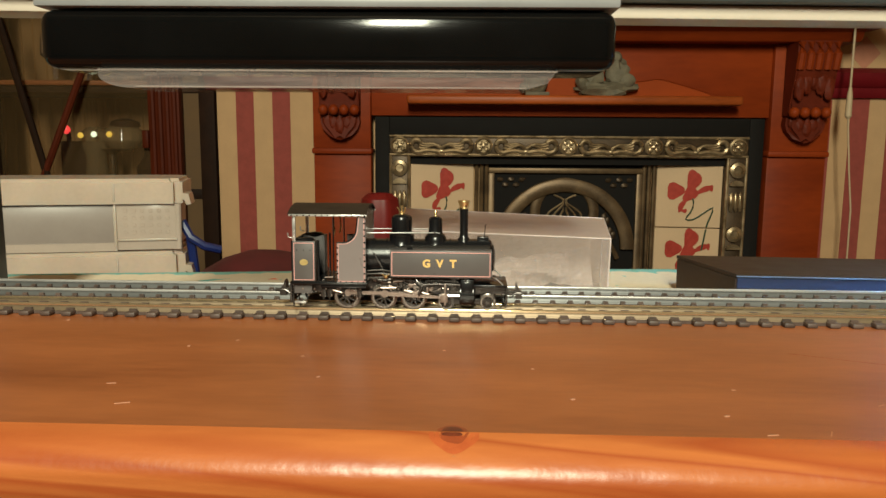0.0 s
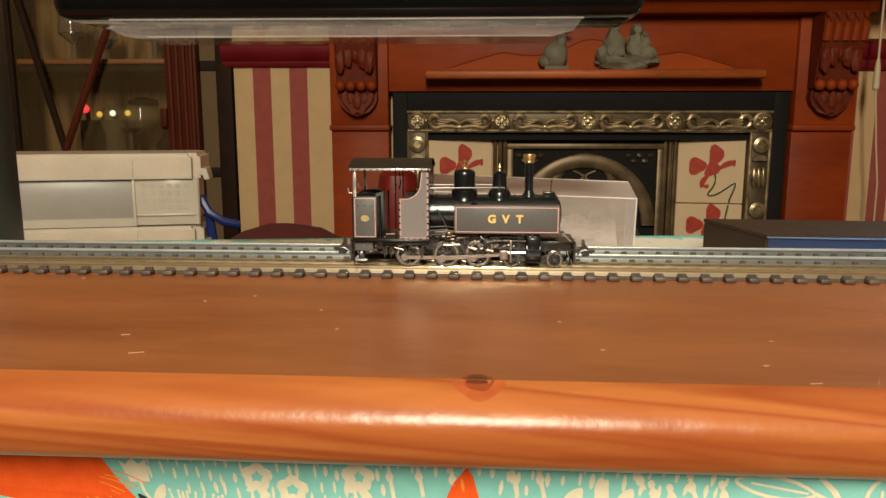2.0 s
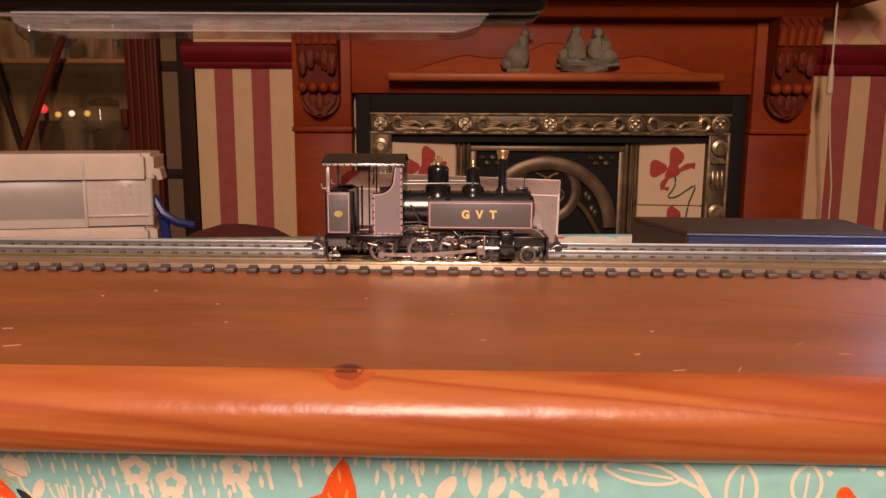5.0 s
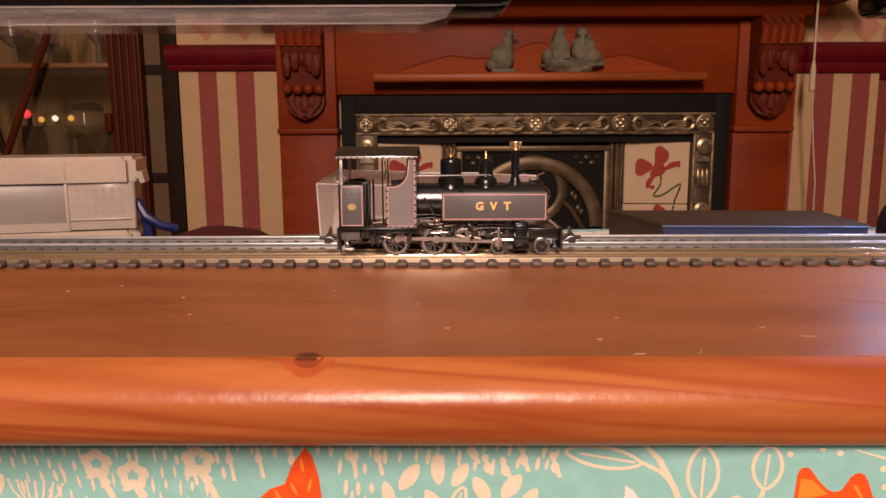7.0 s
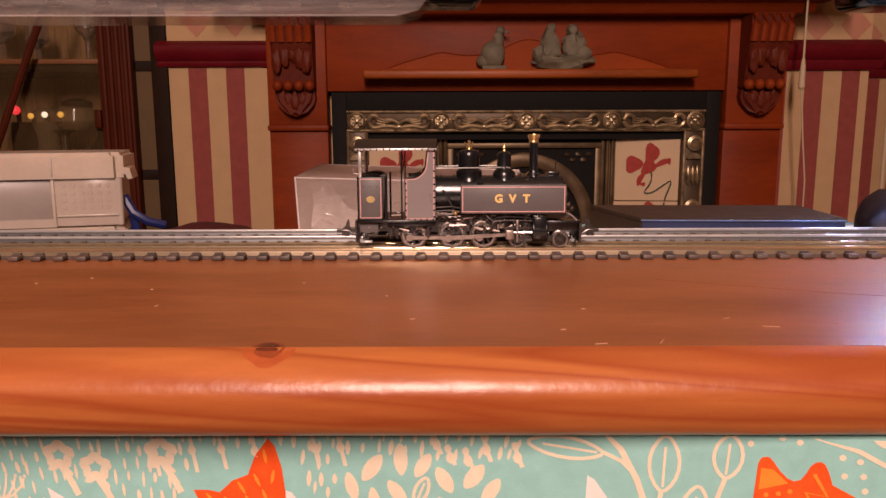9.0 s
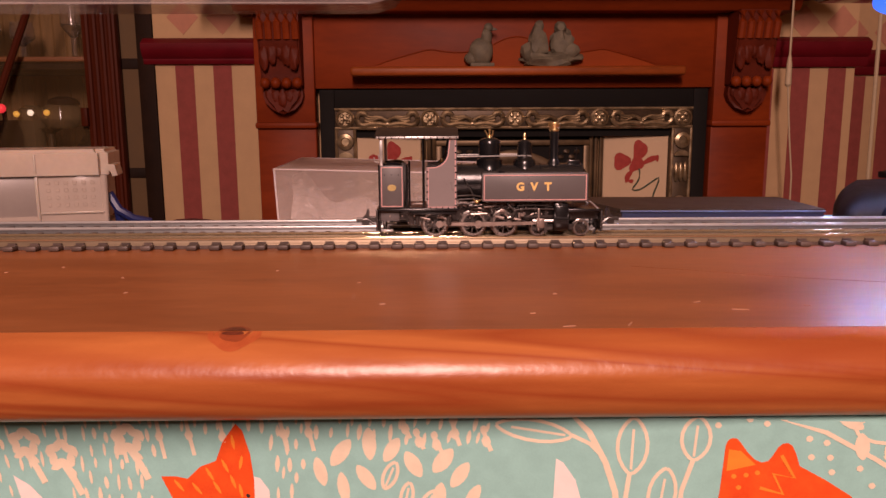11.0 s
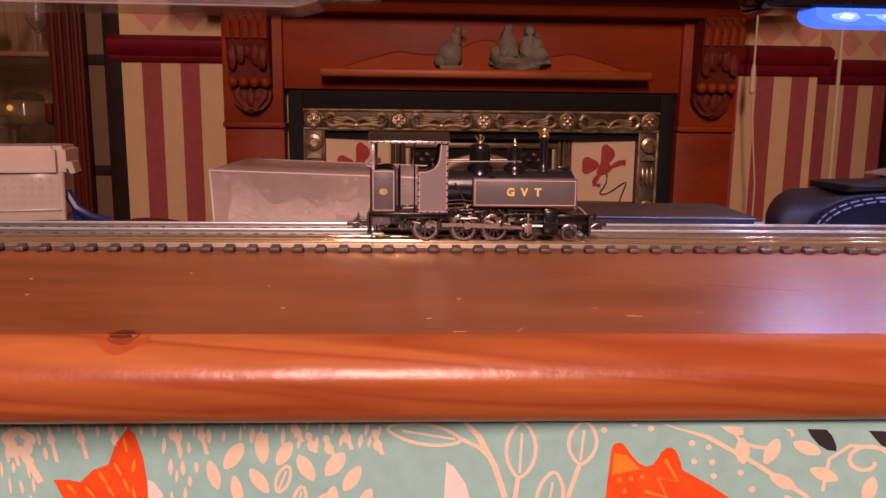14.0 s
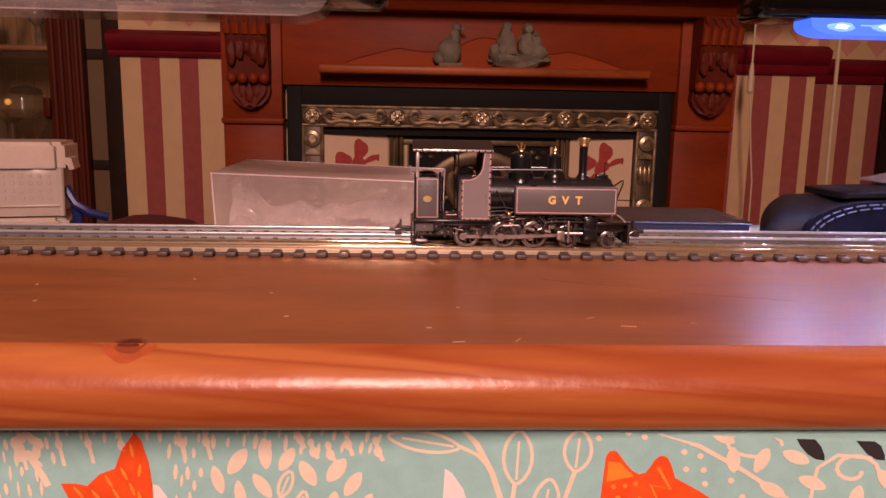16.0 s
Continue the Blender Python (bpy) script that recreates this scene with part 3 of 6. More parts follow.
for i in range(49):
    a = 2 * math.pi * i / 48
    rows.append([bm.verts.new((CX + r * math.cos(a), y, ZM + r * math.sin(a))) for r, y in ((0.055, 1.5525), (0.055, 1.545), (0.057, 1.5435), (0.066, 1.543), (0.075, 1.5435), (0.077, 1.545), (0.077, 1.5525))])
for p, q in zip(rows, rows[1:]):
    for i in range(6):
        bm.faces.new((p[i], q[i], q[i + 1], p[i + 1]))
ip("medallion_rim", bm, BRONZE)
ip("medallion", lathe(B(), [(0.0545, 1.552), (0.0545, 1.548), (0.001, 1.548)], (CX, 0, ZM), "y", 32), IRON)
for s in (-1, 1):
    for w, h in ((0.036, 0.034), (0.022, 0.028), (0.009, 0.014)):
        ip("tendril", tube(B(), [(CX + s * (0.003 + w * max(0.0, math.sin(math.pi * min(1.0, t * 1.12))) ** 1.25), 1.545, ZM - 0.044 + (h + 0.040) * t) for t in [k / 14 for k in range(15)]], 0.0024, 6), PEWTER)
    ip("curl", tube(B(), [(CX + s * (0.003 + 0.022 * t ** 1.6), 1.545, ZM + 0.026 + 0.012 * t) for t in [k / 8 for k in range(9)]], 0.0024, 6), PEWTER)
    # limb from the medallion down to the arch's springing, and leaves in the dark field beside it
    ip("limb", tube(B(), [(CX + s * (0.070 + 0.052 * t), 1.546, ZM - 0.030 - 0.075 * t ** 1.4) for t in [k / 8 for k in range(9)]], 0.006, 8), BRONZE)
    bm = B()
    for k in range(4):
        blob(bm, (CX + s * (0.090 + 0.007 * k), 1.550, ZM - 0.012 - 0.016 * k + 0.008 * (k % 2)), (0.007, 0.004, 0.010), 0.3, 2, k)
    ip("field_leaf", bm, BORDER)
for s in (-1, 1):
    bm = B()
    for k in range(5):
        blob(bm, (CX + s * (0.145 - 0.012 * k), 1.550, -0.030 - 0.012 * (k % 2)), (0.008, 0.004, 0.006), 0.2, 1, k)
    ip("spandrel_leaf", bm, BORDER)
ip("hearth_plinth", box(B(), CX - 0.42, CX + 0.42, 1.36, 1.51, FLOOR, FLOOR + 0.06, 0.004), IRON)

# figures on the display shelf
bm = B()
blob(bm, (0.165, 1.478, 0.180), (0.026, 0.020, 0.030), 0.15, 3, 1)
blob(bm, (0.176, 1.478, 0.210), (0.012, 0.012, 0.020), 0.15, 2, 2)
blob(bm, (0.180, 1.478, 0.230), (0.010, 0.010, 0.010), 0.1, 2, 3)
prism(bm, [(0.188, 0.231), (0.200, 0.226), (0.188, 0.224)], "y", 1.474, 1.482)
blob(bm, (0.146, 1.478, 0.168), (0.016, 0.014, 0.014), 0.2, 2, 4)
box(bm, 0.142, 0.192, 1.462, 1.494, 0.150, 0.158, 0.002)
tagged(part("bird_figurine", bm, STONE), "small grey-green stone bird figurine on the shelf", "figurine")
bm = B()
blob(bm, (0.312, 1.478, 0.164), (0.064, 0.026, 0.018), 0.6, 3, 5)
blob(bm, (0.286, 1.478, 0.196), (0.020, 0.018, 0.032), 0.55, 3, 6)
blob(bm, (0.286, 1.478, 0.232), (0.011, 0.011, 0.013), 0.2, 2, 7)
blob(bm, (0.334, 1.478, 0.196), (0.024, 0.018, 0.030), 0.55, 3, 8)
blob(bm, (0.330, 1.476, 0.230), (0.013, 0.012, 0.013), 0.2, 2, 9)
blob(bm, (0.352, 1.474, 0.182), (0.020, 0.016, 0.018), 0.3, 2, 10)
blob(bm, (0.262, 1.474, 0.180), (0.014, 0.014, 0.020), 0.3, 2, 11)
for v in bm.verts:
    v.co.z = max(v.co.z, 0.150)
tagged(part("stone_group_figurine", bm, STONE), "pale grey stone group figurine on a rocky base", "figurine")

# pull cord beside the fireplace
cord = tagged(empty("pull_cord", pose(0.797, 1.43, 1.64)), "cream hanging pull cord with a toggle", "pull cord")
part("string", tube(B(), [(0, 0, 0), (0.001, 0, -1.475)], 0.0022, 6), CORD, cord)
part("toggle", lathe(B(), [(0.003, -1.535), (0.0065, -1.53), (0.0055, -1.49), (0.003, -1.472)], (0.001, 0, 0), "z", 12), CORD, cord)
part("tail", tube(B(), [(0.001, 0, -1.53), (0.012, 0, -1.64), (0.022, 0, -1.72), (0.024, 0, -1.90)], 0.0018, 6), CORD, cord)
# pole of a floor lamp
pole = tagged(empty("lamp_stand", pose(1.02, 1.50, FLOOR)), "slim grey metal lamp stand on the floor", "lamp stand")
part("pole", tube(B(), [(0.012, 0, 0.02), (0, 0, 1.30)], 0.0042, 10), CORD, pole)
part("foot", lathe(B(), [(0.12, 0), (0.12, 0.012), (0.03, 0.024), (0.008, 0.03)], (0.012, 0, 0), "z", 28), RIM, pole)

# glazed cabinet in the alcove
CY = 1.75
cab = tagged(empty("display_cabinet", pose(-0.9, CY, FLOOR)), "dark red wooden glazed display cabinet with shelves", "cabinet")


def cp(name, bm, material, label="", parent=None):
    bmesh.ops.translate(bm, verts=bm.verts, vec=(0.9, -CY, HZ))
    return part(name, bm, material, parent or cab, label)


post = cp("door_stile", box(B(), -0.775, -0.695, CY, CY + 0.03, FLOOR, 0.95, 0.003), DARKWOOD)
for k in range(4):
    x = -0.762 + k * 0.018
    cp("reed", tube(B(), [(x, CY, FLOOR + 0.1), (x, CY, 0.9)], 0.007), DARKWOOD, parent=post)
cp("catch", box(B(), -0.788, -0.772, CY - 0.012, CY + 0.004, 0.030, 0.075, 0.003), DARKWOOD, parent=post)
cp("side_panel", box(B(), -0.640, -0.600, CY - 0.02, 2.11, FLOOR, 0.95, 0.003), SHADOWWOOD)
cp("back", box(B(), -1.70, -0.640, 2.06, 2.09, FLOOR, 0.95), BACKPANEL)
cp("side_board", box(B(), -0.700, -0.642, CY + 0.034, CY + 0.05, FLOOR, 0.95), BEIGE)
for k in range(26):
    x = -1.60 + k * 0.034
    cp("back_reed", tube(B(), [(x, 2.06, -0.5), (x, 2.06, 0.9)], 0.006, 6), BACKPANEL)
for z in (-0.10, 0.168, 0.44):
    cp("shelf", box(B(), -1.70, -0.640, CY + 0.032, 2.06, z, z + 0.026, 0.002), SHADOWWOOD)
    cp("shelf_lip", box(B(), -1.70, -0.776, CY + 0.018, CY + 0.031, z + 0.018, z + 0.030, 0.002), SHELF_EDGE_LIT)
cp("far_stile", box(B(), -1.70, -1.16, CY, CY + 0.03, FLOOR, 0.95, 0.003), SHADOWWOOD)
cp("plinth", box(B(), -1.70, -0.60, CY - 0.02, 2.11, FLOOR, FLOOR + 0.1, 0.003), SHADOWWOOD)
cp("pane", box(B(), -1.16, -0.776, CY + 0.010, CY + 0.013, -0.5, 0.94), HAZED, "glass pane with its reflected haze put into the colour")
# things in the cabinet
orn = tagged(empty("glass_ornament", pose(-0.90, 1.86, -0.074)), "polished ornament with small coloured glowing beads on a cabinet shelf", "ornament")
part("foot", lathe(B(), [(0.05, 0), (0.05, 0.006), (0.012, 0.02), (0.010, 0.085), (0.03, 0.10)], (-0.02, 0, 0), "z", 20), CHROME, orn)
part("bowl", lathe(B(), [(0.018, 0.095), (0.040, 0.104), (0.052, 0.122), (0.048, 0.150), (0.030, 0.166), (0.012, 0.170)], (0.012, 0, 0), "z", 24), SMOKED, orn, "smoked glass bowl")
part("jar", lathe(B(), [(0.022, 0.0), (0.030, 0.03), (0.026, 0.08), (0.036, 0.11), (0.034, 0.145), (0.016, 0.158)], (-0.068, 0.01, 0), "z", 20), SMOKED, orn, "smoked glass jar")
part("cap", lathe(B(), [(0.040, 0.158), (0.036, 0.172), (0.012, 0.180)], (0.018, 0, 0), "z", 20), SHADOWWOOD, orn)
# mildly glowing beads mark the ornament's coloured spots
for x, z, m in ((-0.075, 0.135, AMBER_GLOW), (-0.040, 0.138, WHITE_GLOW), (0.000, 0.138, AMBER_GLOW)):
    part("glow_bead", blob(B(), (x, -0.056, z), (0.008, 0.006, 0.008), 0, 2), m, orn)
part("base_block", box(B(), -0.16, -0.06, 0.0, 0.06, 0.0, 0.12, 0.004), SHADOWWOOD, orn)
part("red_bead", blob(B(), (-0.135, -0.012, 0.150), (0.012, 0.010, 0.012), 0, 2), RED_GLOW, orn)
part("red_bead_stem", tube(B(), [(-0.135, 0.005, 0.10), (-0.135, 0.0, 0.145)], 0.006), SHADOWWOOD, orn)
for k, (x, h, r) in enumerate(((-1.08, 0.13, 0.035), (-0.99, 0.10, 0.03), (-0.86, 0.15, 0.03), (-0.81, 0.11, 0.028))):
    g = part("glass", lathe(B(), [(r, 0), (r, 0.004), (0.006, 0.01), (0.006, h * 0.4), (r, h * 0.6), (r * 0.9, h), (r * 0.86, h), (r * 0.9, h * 0.62), (0.004, h * 0.45)], (0, 0, 0), "z", 18), CLEAR)
    g.matrix_basis = pose(x, 1.90, 0.1945)
    tagged(g, "clear stemmed glass on the cabinet shelf", "glass", group="glasses in the cabinet")
jug = part("dark_jug", lathe(B(), [(0.03, 0), (0.045, 0.02), (0.05, 0.05), (0.03, 0.08), (0.026, 0.095), (0.03, 0.10)], (0, 0, 0), "z", 20), SHADOWWOOD)
jug.matrix_basis = pose(-0.80, 1.85, -0.0735)
tagged(jug, "small dark glazed jug on a cabinet shelf", "jug")
# two sticks that lean on the cabinet front
for x0, x1, nm in ((-0.864, -1.256, DARKWOOD), (-1.130, -0.750, SHADOWWOOD)):
    st = part("walking_stick", tube(B(), [(x1, 1.55, FLOOR), (x0, 1.735, 0.36)], 0.0085, 8), nm)
    tagged(st, "dark wooden stick leaning against the cabinet", "stick", group="sticks by the cabinet")

# ---- table, cloth and board ----
CLOTH_Z = -0.0172
SLOPE = -0.11


def cloth_at(x, z, lift=0.0):
    """A place on the cloth: it hangs from a straight table edge, and lies flat behind that edge."""
    y = 0.005 + SLOPE * x
    y += 0.0007 * math.sin(x * 60 + 1) * min(1, (CLOTH_Z - z) / 0.03)
    return (x, y - lift, z)


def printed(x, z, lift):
    """Print point scaled from the camera's eye, larger towards +x, below the table's edge."""
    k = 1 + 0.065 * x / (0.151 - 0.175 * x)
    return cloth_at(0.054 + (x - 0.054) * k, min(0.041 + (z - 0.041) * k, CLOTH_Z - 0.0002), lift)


table = tagged(empty("side_table", pose(0.1, 0.16, FLOOR)), "small wooden side table under a patterned cloth", "table")
bm = prism(B(), [(-0.60, 0.071 + 0.004), (0.75, -0.0775 + 0.004), (0.75, 0.300), (0.08, 0.297), (-0.02, 0.2885), (-0.60, 0.220)], "z", CLOTH_Z - 0.03, CLOTH_Z - 0.0015)
bmesh.ops.translate(bm, verts=bm.verts, vec=(-0.1, -0.16, -FLOOR))
part("tabletop", bm, DARKWOOD, table)
for x, y in ((-0.52, 0.14), (-0.52, 0.205), (0.68, -0.06), (0.68, 0.27)):
    bm = box(B(), x - 0.02, x + 0.02, y - 0.02, y + 0.02, FLOOR, CLOTH_Z - 0.032, 0.003)
    bmesh.ops.translate(bm, verts=bm.verts, vec=(-0.1, -0.16, -FLOOR))
    part("leg", bm, DARKWOOD, table)

cloth = tagged(empty("tablecloth"), "teal cotton tablecloth printed with orange foxes and cream leaves", "tablecloth")
bm = B()
cols = []
for i in range(136):
    x = -0.60 + i * 0.01
    rear = min(0.302, 0.2935 + (0.07 if x > 0 else 0.12) * x)
    col = [(x, rear + 0.0010, CLOTH_Z - 0.14), (x, rear + 0.0020, CLOTH_Z - 0.001), (x, rear, CLOTH_Z)]
    col += [(x, 0.005 + SLOPE * x + 0.0012 + (rear - 0.008 - 0.005 - SLOPE * x) * k / 6, CLOTH_Z) for k in range(6, -1, -1)]
    col += [cloth_at(x, CLOTH_Z - d) for d in (0.0004, 0.0012, 0.006, 0.012, 0.02, 0.03, 0.045, 0.06, 0.09, 0.13, 0.18)]
    cols.append([bm.verts.new(p) for p in col])
for a, b in zip(cols, cols[1:]):
    for j in range(len(a) - 1):
        bm.faces.new((a[j], b[j], b[j + 1], a[j + 1]))
part("cloth", bm, TEAL, cloth)


def motif(name, pts, material, lift=0.0003):
    """A printed shape: outline in (x, z) of the cloth."""
    lift *= 0.3
    bm = B()
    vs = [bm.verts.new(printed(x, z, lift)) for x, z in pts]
    for tri in tessellate_polygon([[Vector((x, z, 0)) for x, z in pts]]):
        bm.faces.new([vs[i] for i in tri])
    return part(name, bm, material, cloth, smooth=0)


def leaf_pts(x, z, w, h, turn, n=14):
    c, s = math.cos(radians(turn)), math.sin(radians(turn))
    out = []
    for i in range(n):
        a = 2 * math.pi * i / n
        u, v = w / 2 * math.sin(a) * (1 - 0.35 * abs(math.cos(a)) ** 3), h / 2 * math.cos(a)
        out.append((x + u * c - v * s, z + u * s + v * c))
    return out


def leaf(x, z, w, h, turn):
    motif("leaf_print", leaf_pts(x, z, w, h, turn), CREAM)


def line_print(pts, w, name="stem_print", material=None, lift=0.00009):
    bm = B()
    left, right = [], []
    for i, (x, z) in enumerate(pts):
        x0, z0 = pts[max(i - 1, 0)]
        x1, z1 = pts[min(i + 1, len(pts) - 1)]
        d = math.hypot(x1 - x0, z1 - z0) or 1
        nx, nz = -(z1 - z0) / d * w / 2, (x1 - x0) / d * w / 2
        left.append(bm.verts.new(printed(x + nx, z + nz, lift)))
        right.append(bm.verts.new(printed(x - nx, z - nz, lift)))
    for i in range(len(pts) - 1):
        bm.faces.new((left[i], left[i + 1], right[i + 1], right[i]))
    return part(name, bm, material or CREAM, cloth, smooth=0)


def outline_leaf(x, z, w, h, turn):
    p = leaf_pts(x, z, w, h, turn, 18)
    line_print(p + p[:1], 0.0007, "leaf_outline_print")
    c, s = math.cos(radians(turn)), math.sin(radians(turn))
    line_print([(x + h * 0.42 * s, z - h * 0.42 * c), (x - h * 0.3 * s, z + h * 0.3 * c)], 0.0005)


MM = 0.001
# first fox: pointed ear and cheek
motif("fox_print", [(a * MM, b * MM) for a, b in ((-2.2, -21.4), (-0.8, -23.0), (0.6, -28.0), (1.2, -34.0), (1.0, -46.0), (-14.0, -46.0), (-19.4, -34.2), (-16.0, -34.0), (-13.5, -34.4), (-10.5, -31.5), (-7.0, -30.0), (-5.2, -25.5))], FOX)
motif("cheek_print", [(a * MM, b * MM) for a, b in ((1.2, -33.0), (2.6, -33.4), (4.4, -36.0), (4.8, -46.0), (1.0, -46.0))], WHITE_PRINT, 0.00035)
for x, z, t in ((-3.0, -25.5, 8), (-1.5, -30.0, -12), (-5.0, -31.0, 25), (-3.4, -34.5, 20), (-8.5, -33.0, 30), (-7.0, -36.0, 30), (-11.5, -36.5, 40), (-15.5, -36.0, 40), (-1.8, -36.5, 10)):
    motif("fur_print", leaf_pts(x * MM, z * MM, 0.8 * MM, 3.4 * MM, t, 8), GOLD_PRINT, 0.0005)
motif("eye_print", leaf_pts(-0.3 * MM, -37.5 * MM, 0.9 * MM, 0.9 * MM, 0, 8), CLAW, 0.0006)
# second fox: blunt ears
motif("fox_print", [(a * MM, b * MM) for a, b in ((94.6, -20.3), (94.9, -19.4), (95.3, -18.9), (95.9, -18.7), (96.6, -18.8), (97.3, -19.6), (98.6, -21.4), (100.0, -22.8), (101.2, -23.3), (102.4, -22.9), (103.2, -21.6), (103.9, -20.1), (104.7, -19.3), (105.6, -19.1), (106.4, -19.6), (107.1, -21.0), (108.0, -23.6), (112.6, -26.0), (117.4, -29.0), (121.0, -34.0), (121.0, -44.0), (92.0, -44.0), (94.0, -30.0))], FOX)
motif("inner_ear_print", [(a * MM, b * MM) for a, b in ((95.2, -21.0), (97.4, -21.2), (100.2, -23.8), (95.0, -25.4))], GOLD_PRINT, 0.0005)
line_print([(a * MM, b * MM) for a, b in ((104.6, -21.6), (107.2, -26.0), (103.4, -25.4), (105.4, -29.4), (101.2, -28.4))], 0.0007, "zigzag_print", GOLD_PRINT, 0.00022)
for x, z in ((96.4, -26.4), (98.6, -26.0), (100.6, -25.4), (97.4, -28.6)):
    motif("spot_print", leaf_pts(x * MM, z * MM, 1.0 * MM, 1.0 * MM, 0, 8), GOLD_PRINT, 0.0005)
# tail tip, and the paws further along
motif("tail_print", [(a * MM, b * MM) for a, b in ((63.2, -24.8), (64.6, -25.6), (67.0, -29.0), (68.4, -34.0), (68.0, -44.0), (63.6, -44.0), (62.8, -33.0))], WHITE_PRINT)
motif("tail_print", [(a * MM, b * MM) for a, b in ((-53.8, -36.0), (-50.0, -38.0), (-44.0, -44.0), (-43.0, -50.0), (-50.0, -50.0))], WHITE_PRINT)
for x, z in ((130.0, -14.2), (140.5, -13.4)):
    motif("leg_print", [(x * MM - 0.006, -0.004), (x * MM + 0.001, -0.004), (x * MM + 0.0018, z * MM + 0.001), (x * MM - 0.002, z * MM + 0.001)], FOX)
    motif("claw_print", [(x * MM + a * MM, z * MM + b * MM) for a, b in ((-0.6, 0.4), (1.0, 0.8), (2.6, 0.6), (3.8, -0.8), (4.6, -2.6), (4.7, -3.6), (3.2, -3.5), (1.6, -2.6), (0.2, -1.0))], CLAW, 0.0005)
# the fox at the other side: haunch, legs and claws
motif("fox_print", [(a * MM, b * MM) for a, b in ((-140, -20.0), (-97.0, -20.0), (-90.8, -27.0), (-86.0, -33.0), (-82.0, -36.6), (-80.6, -39.0), (-84.0, -38.4), (-89.4, -38.0), (-84.6, -43.0), (-86.0, -47.0), (-95.0, -40.0), (-97.0, -47.0), (-112.0, -41.0), (-140, -38.0))], FOX)
for k in range(16):
    x = -112 + 26 * ((k * 0.618) % 1)
    z = -27.5 - 12 * ((k * 0.382 + 0.2) % 1)
    line_print([(x * MM, z * MM), ((x + 4) * MM, (z - 0.6) * MM), ((x + 9) * MM, (z - 2.2) * MM)], 0.00030, "fur_print", GOLD_PRINT, 0.0002)
motif("claw_print", leaf_pts(-78.4 * MM, -37.9 * MM, 2.2 * MM, 7.4 * MM, 52, 10), CLAW, 0.0006)
motif("claw_print", leaf_pts(-83.0 * MM, -43.4 * MM, 2.2 * MM, 6.0 * MM, 52, 10), CLAW, 0.0006)
# leaf sprays
for x, z, w, h, t in ((20.0, -26.5, 3.2, 7.4, -34), (26.0, -24.2, 3.0, 7.2, 2), (30.6, -25.2, 2.8, 6.2, -30), (15.6, -31.0, 2.8, 6.6, 14), (20.4, -34.2, 2.6, 7.0, 8), (25.2, -31.6, 3.0, 6.4, 36),
                      (35.0, -28.0, 3.2, 6.2, 30), (41.0, -26.8, 3.2, 6.6, -36), (44.4, -29.6, 2.8, 6.6, -32), (40.2, -34.6, 2.8, 6.4, -10), (47.0, -34.0, 2.4, 6.0, -28)):
    leaf(x * MM, z * MM, w * MM, h * MM, t)
for x, z, w, h, t in ((30.2, -30.8, 2.6, 6.4, -22), (33.6, -35.0, 2.4, 6.0, -12), (38.0, -36.0, 2.4, 6.0, -30), (58.8, -19.3, 4.2, 14.6, 84), (77.6, -21.4, 5.6, 11.4, -2), (89.2, -19.2, 5.2, 8.8, -4), (83.4, -31.0, 5.0, 11.0, -8)):
    outline_leaf(x * MM, z * MM, w * MM, h * MM, t)
line_print([(a * MM, b * MM) for a, b in ((66.0, -14.0), (69.4, -19.0), (72.6, -25.0), (74.6, -31.0), (75.6, -44.0))], 0.0012)
line_print([(a * MM, b * MM) for a, b in ((66.0, -19.8), (69.6, -21.4), (72.6, -24.4))], 0.0008)
line_print([(a * MM, b * MM) for a, b in ((77.2, -27.0), (76.6, -32.0), (77.0, -44.0))], 0.0009)
line_print([(a * MM, b * MM) for a, b in ((88.9, -23.4), (87.0, -30.0), (86.0, -44.0))], 0.0009)
line_print([(a * MM, b * MM) for a, b in ((104.0, -12.0), (112.0, -16.6), (121.0, -21.4), (130.0, -27.0), (136.0, -33.0))], 0.0009)
line_print([((122 + 5 * math.cos(a)) * MM, (-15.5 + 2.6 * math.sin(a)) * MM) for a in [0.4 * k for k in range(14)]], 0.0007, "curl_print")
line_print([((140 + (4.5 - 0.5 * a) * math.cos(a)) * MM, (-19.5 + (3.6 - 0.4 * a) * math.sin(a)) * MM) for a in [0.45 * k for k in range(15)]], 0.0008, "curl_print")
line_print([(a * MM, b * MM) for a, b in ((133.0, -26.0), (133.6, -19.5), (137.0, -16.6), (143.0, -16.8))], 0.0007)
for x, z, t in ((116, -14.2, 60), (118.4, -19.0, 6), (123.6, -18.6, -20), (129.6, -17.6, 70), (126.0, -24.6, 64), (133.0, -22.6, 70), (141.0, -25.0, -10), (146, -21, 40), (128.0, -29.6, 30)):
    leaf(x * MM, z * MM, 2.6 * MM, 5.4 * MM, t)
rnd = random.Random(5)
dots = []
for k in range(110):
    x, z = rnd.uniform(93, 124), rnd.uniform(-32, -14)
    if any((x - a) ** 2 + (z - b) ** 2 < 7.5 for a, b in dots):
        continue
    if abs(z + 16.6 + 0.55 * (x - 112)) < 1.6 and x > 103 or x > 114 and z > -20.5:
        continue
    if 92 < x < 107 and z < -17.6 or x >= 107 and z < -20.6 - 0.65 * (x - 107):
        continue
    dots.append((x, z))
    motif("dot_print", leaf_pts(x * MM, z * MM, 1.3 * MM, 1.3 * MM, 0, 8), CREAM)
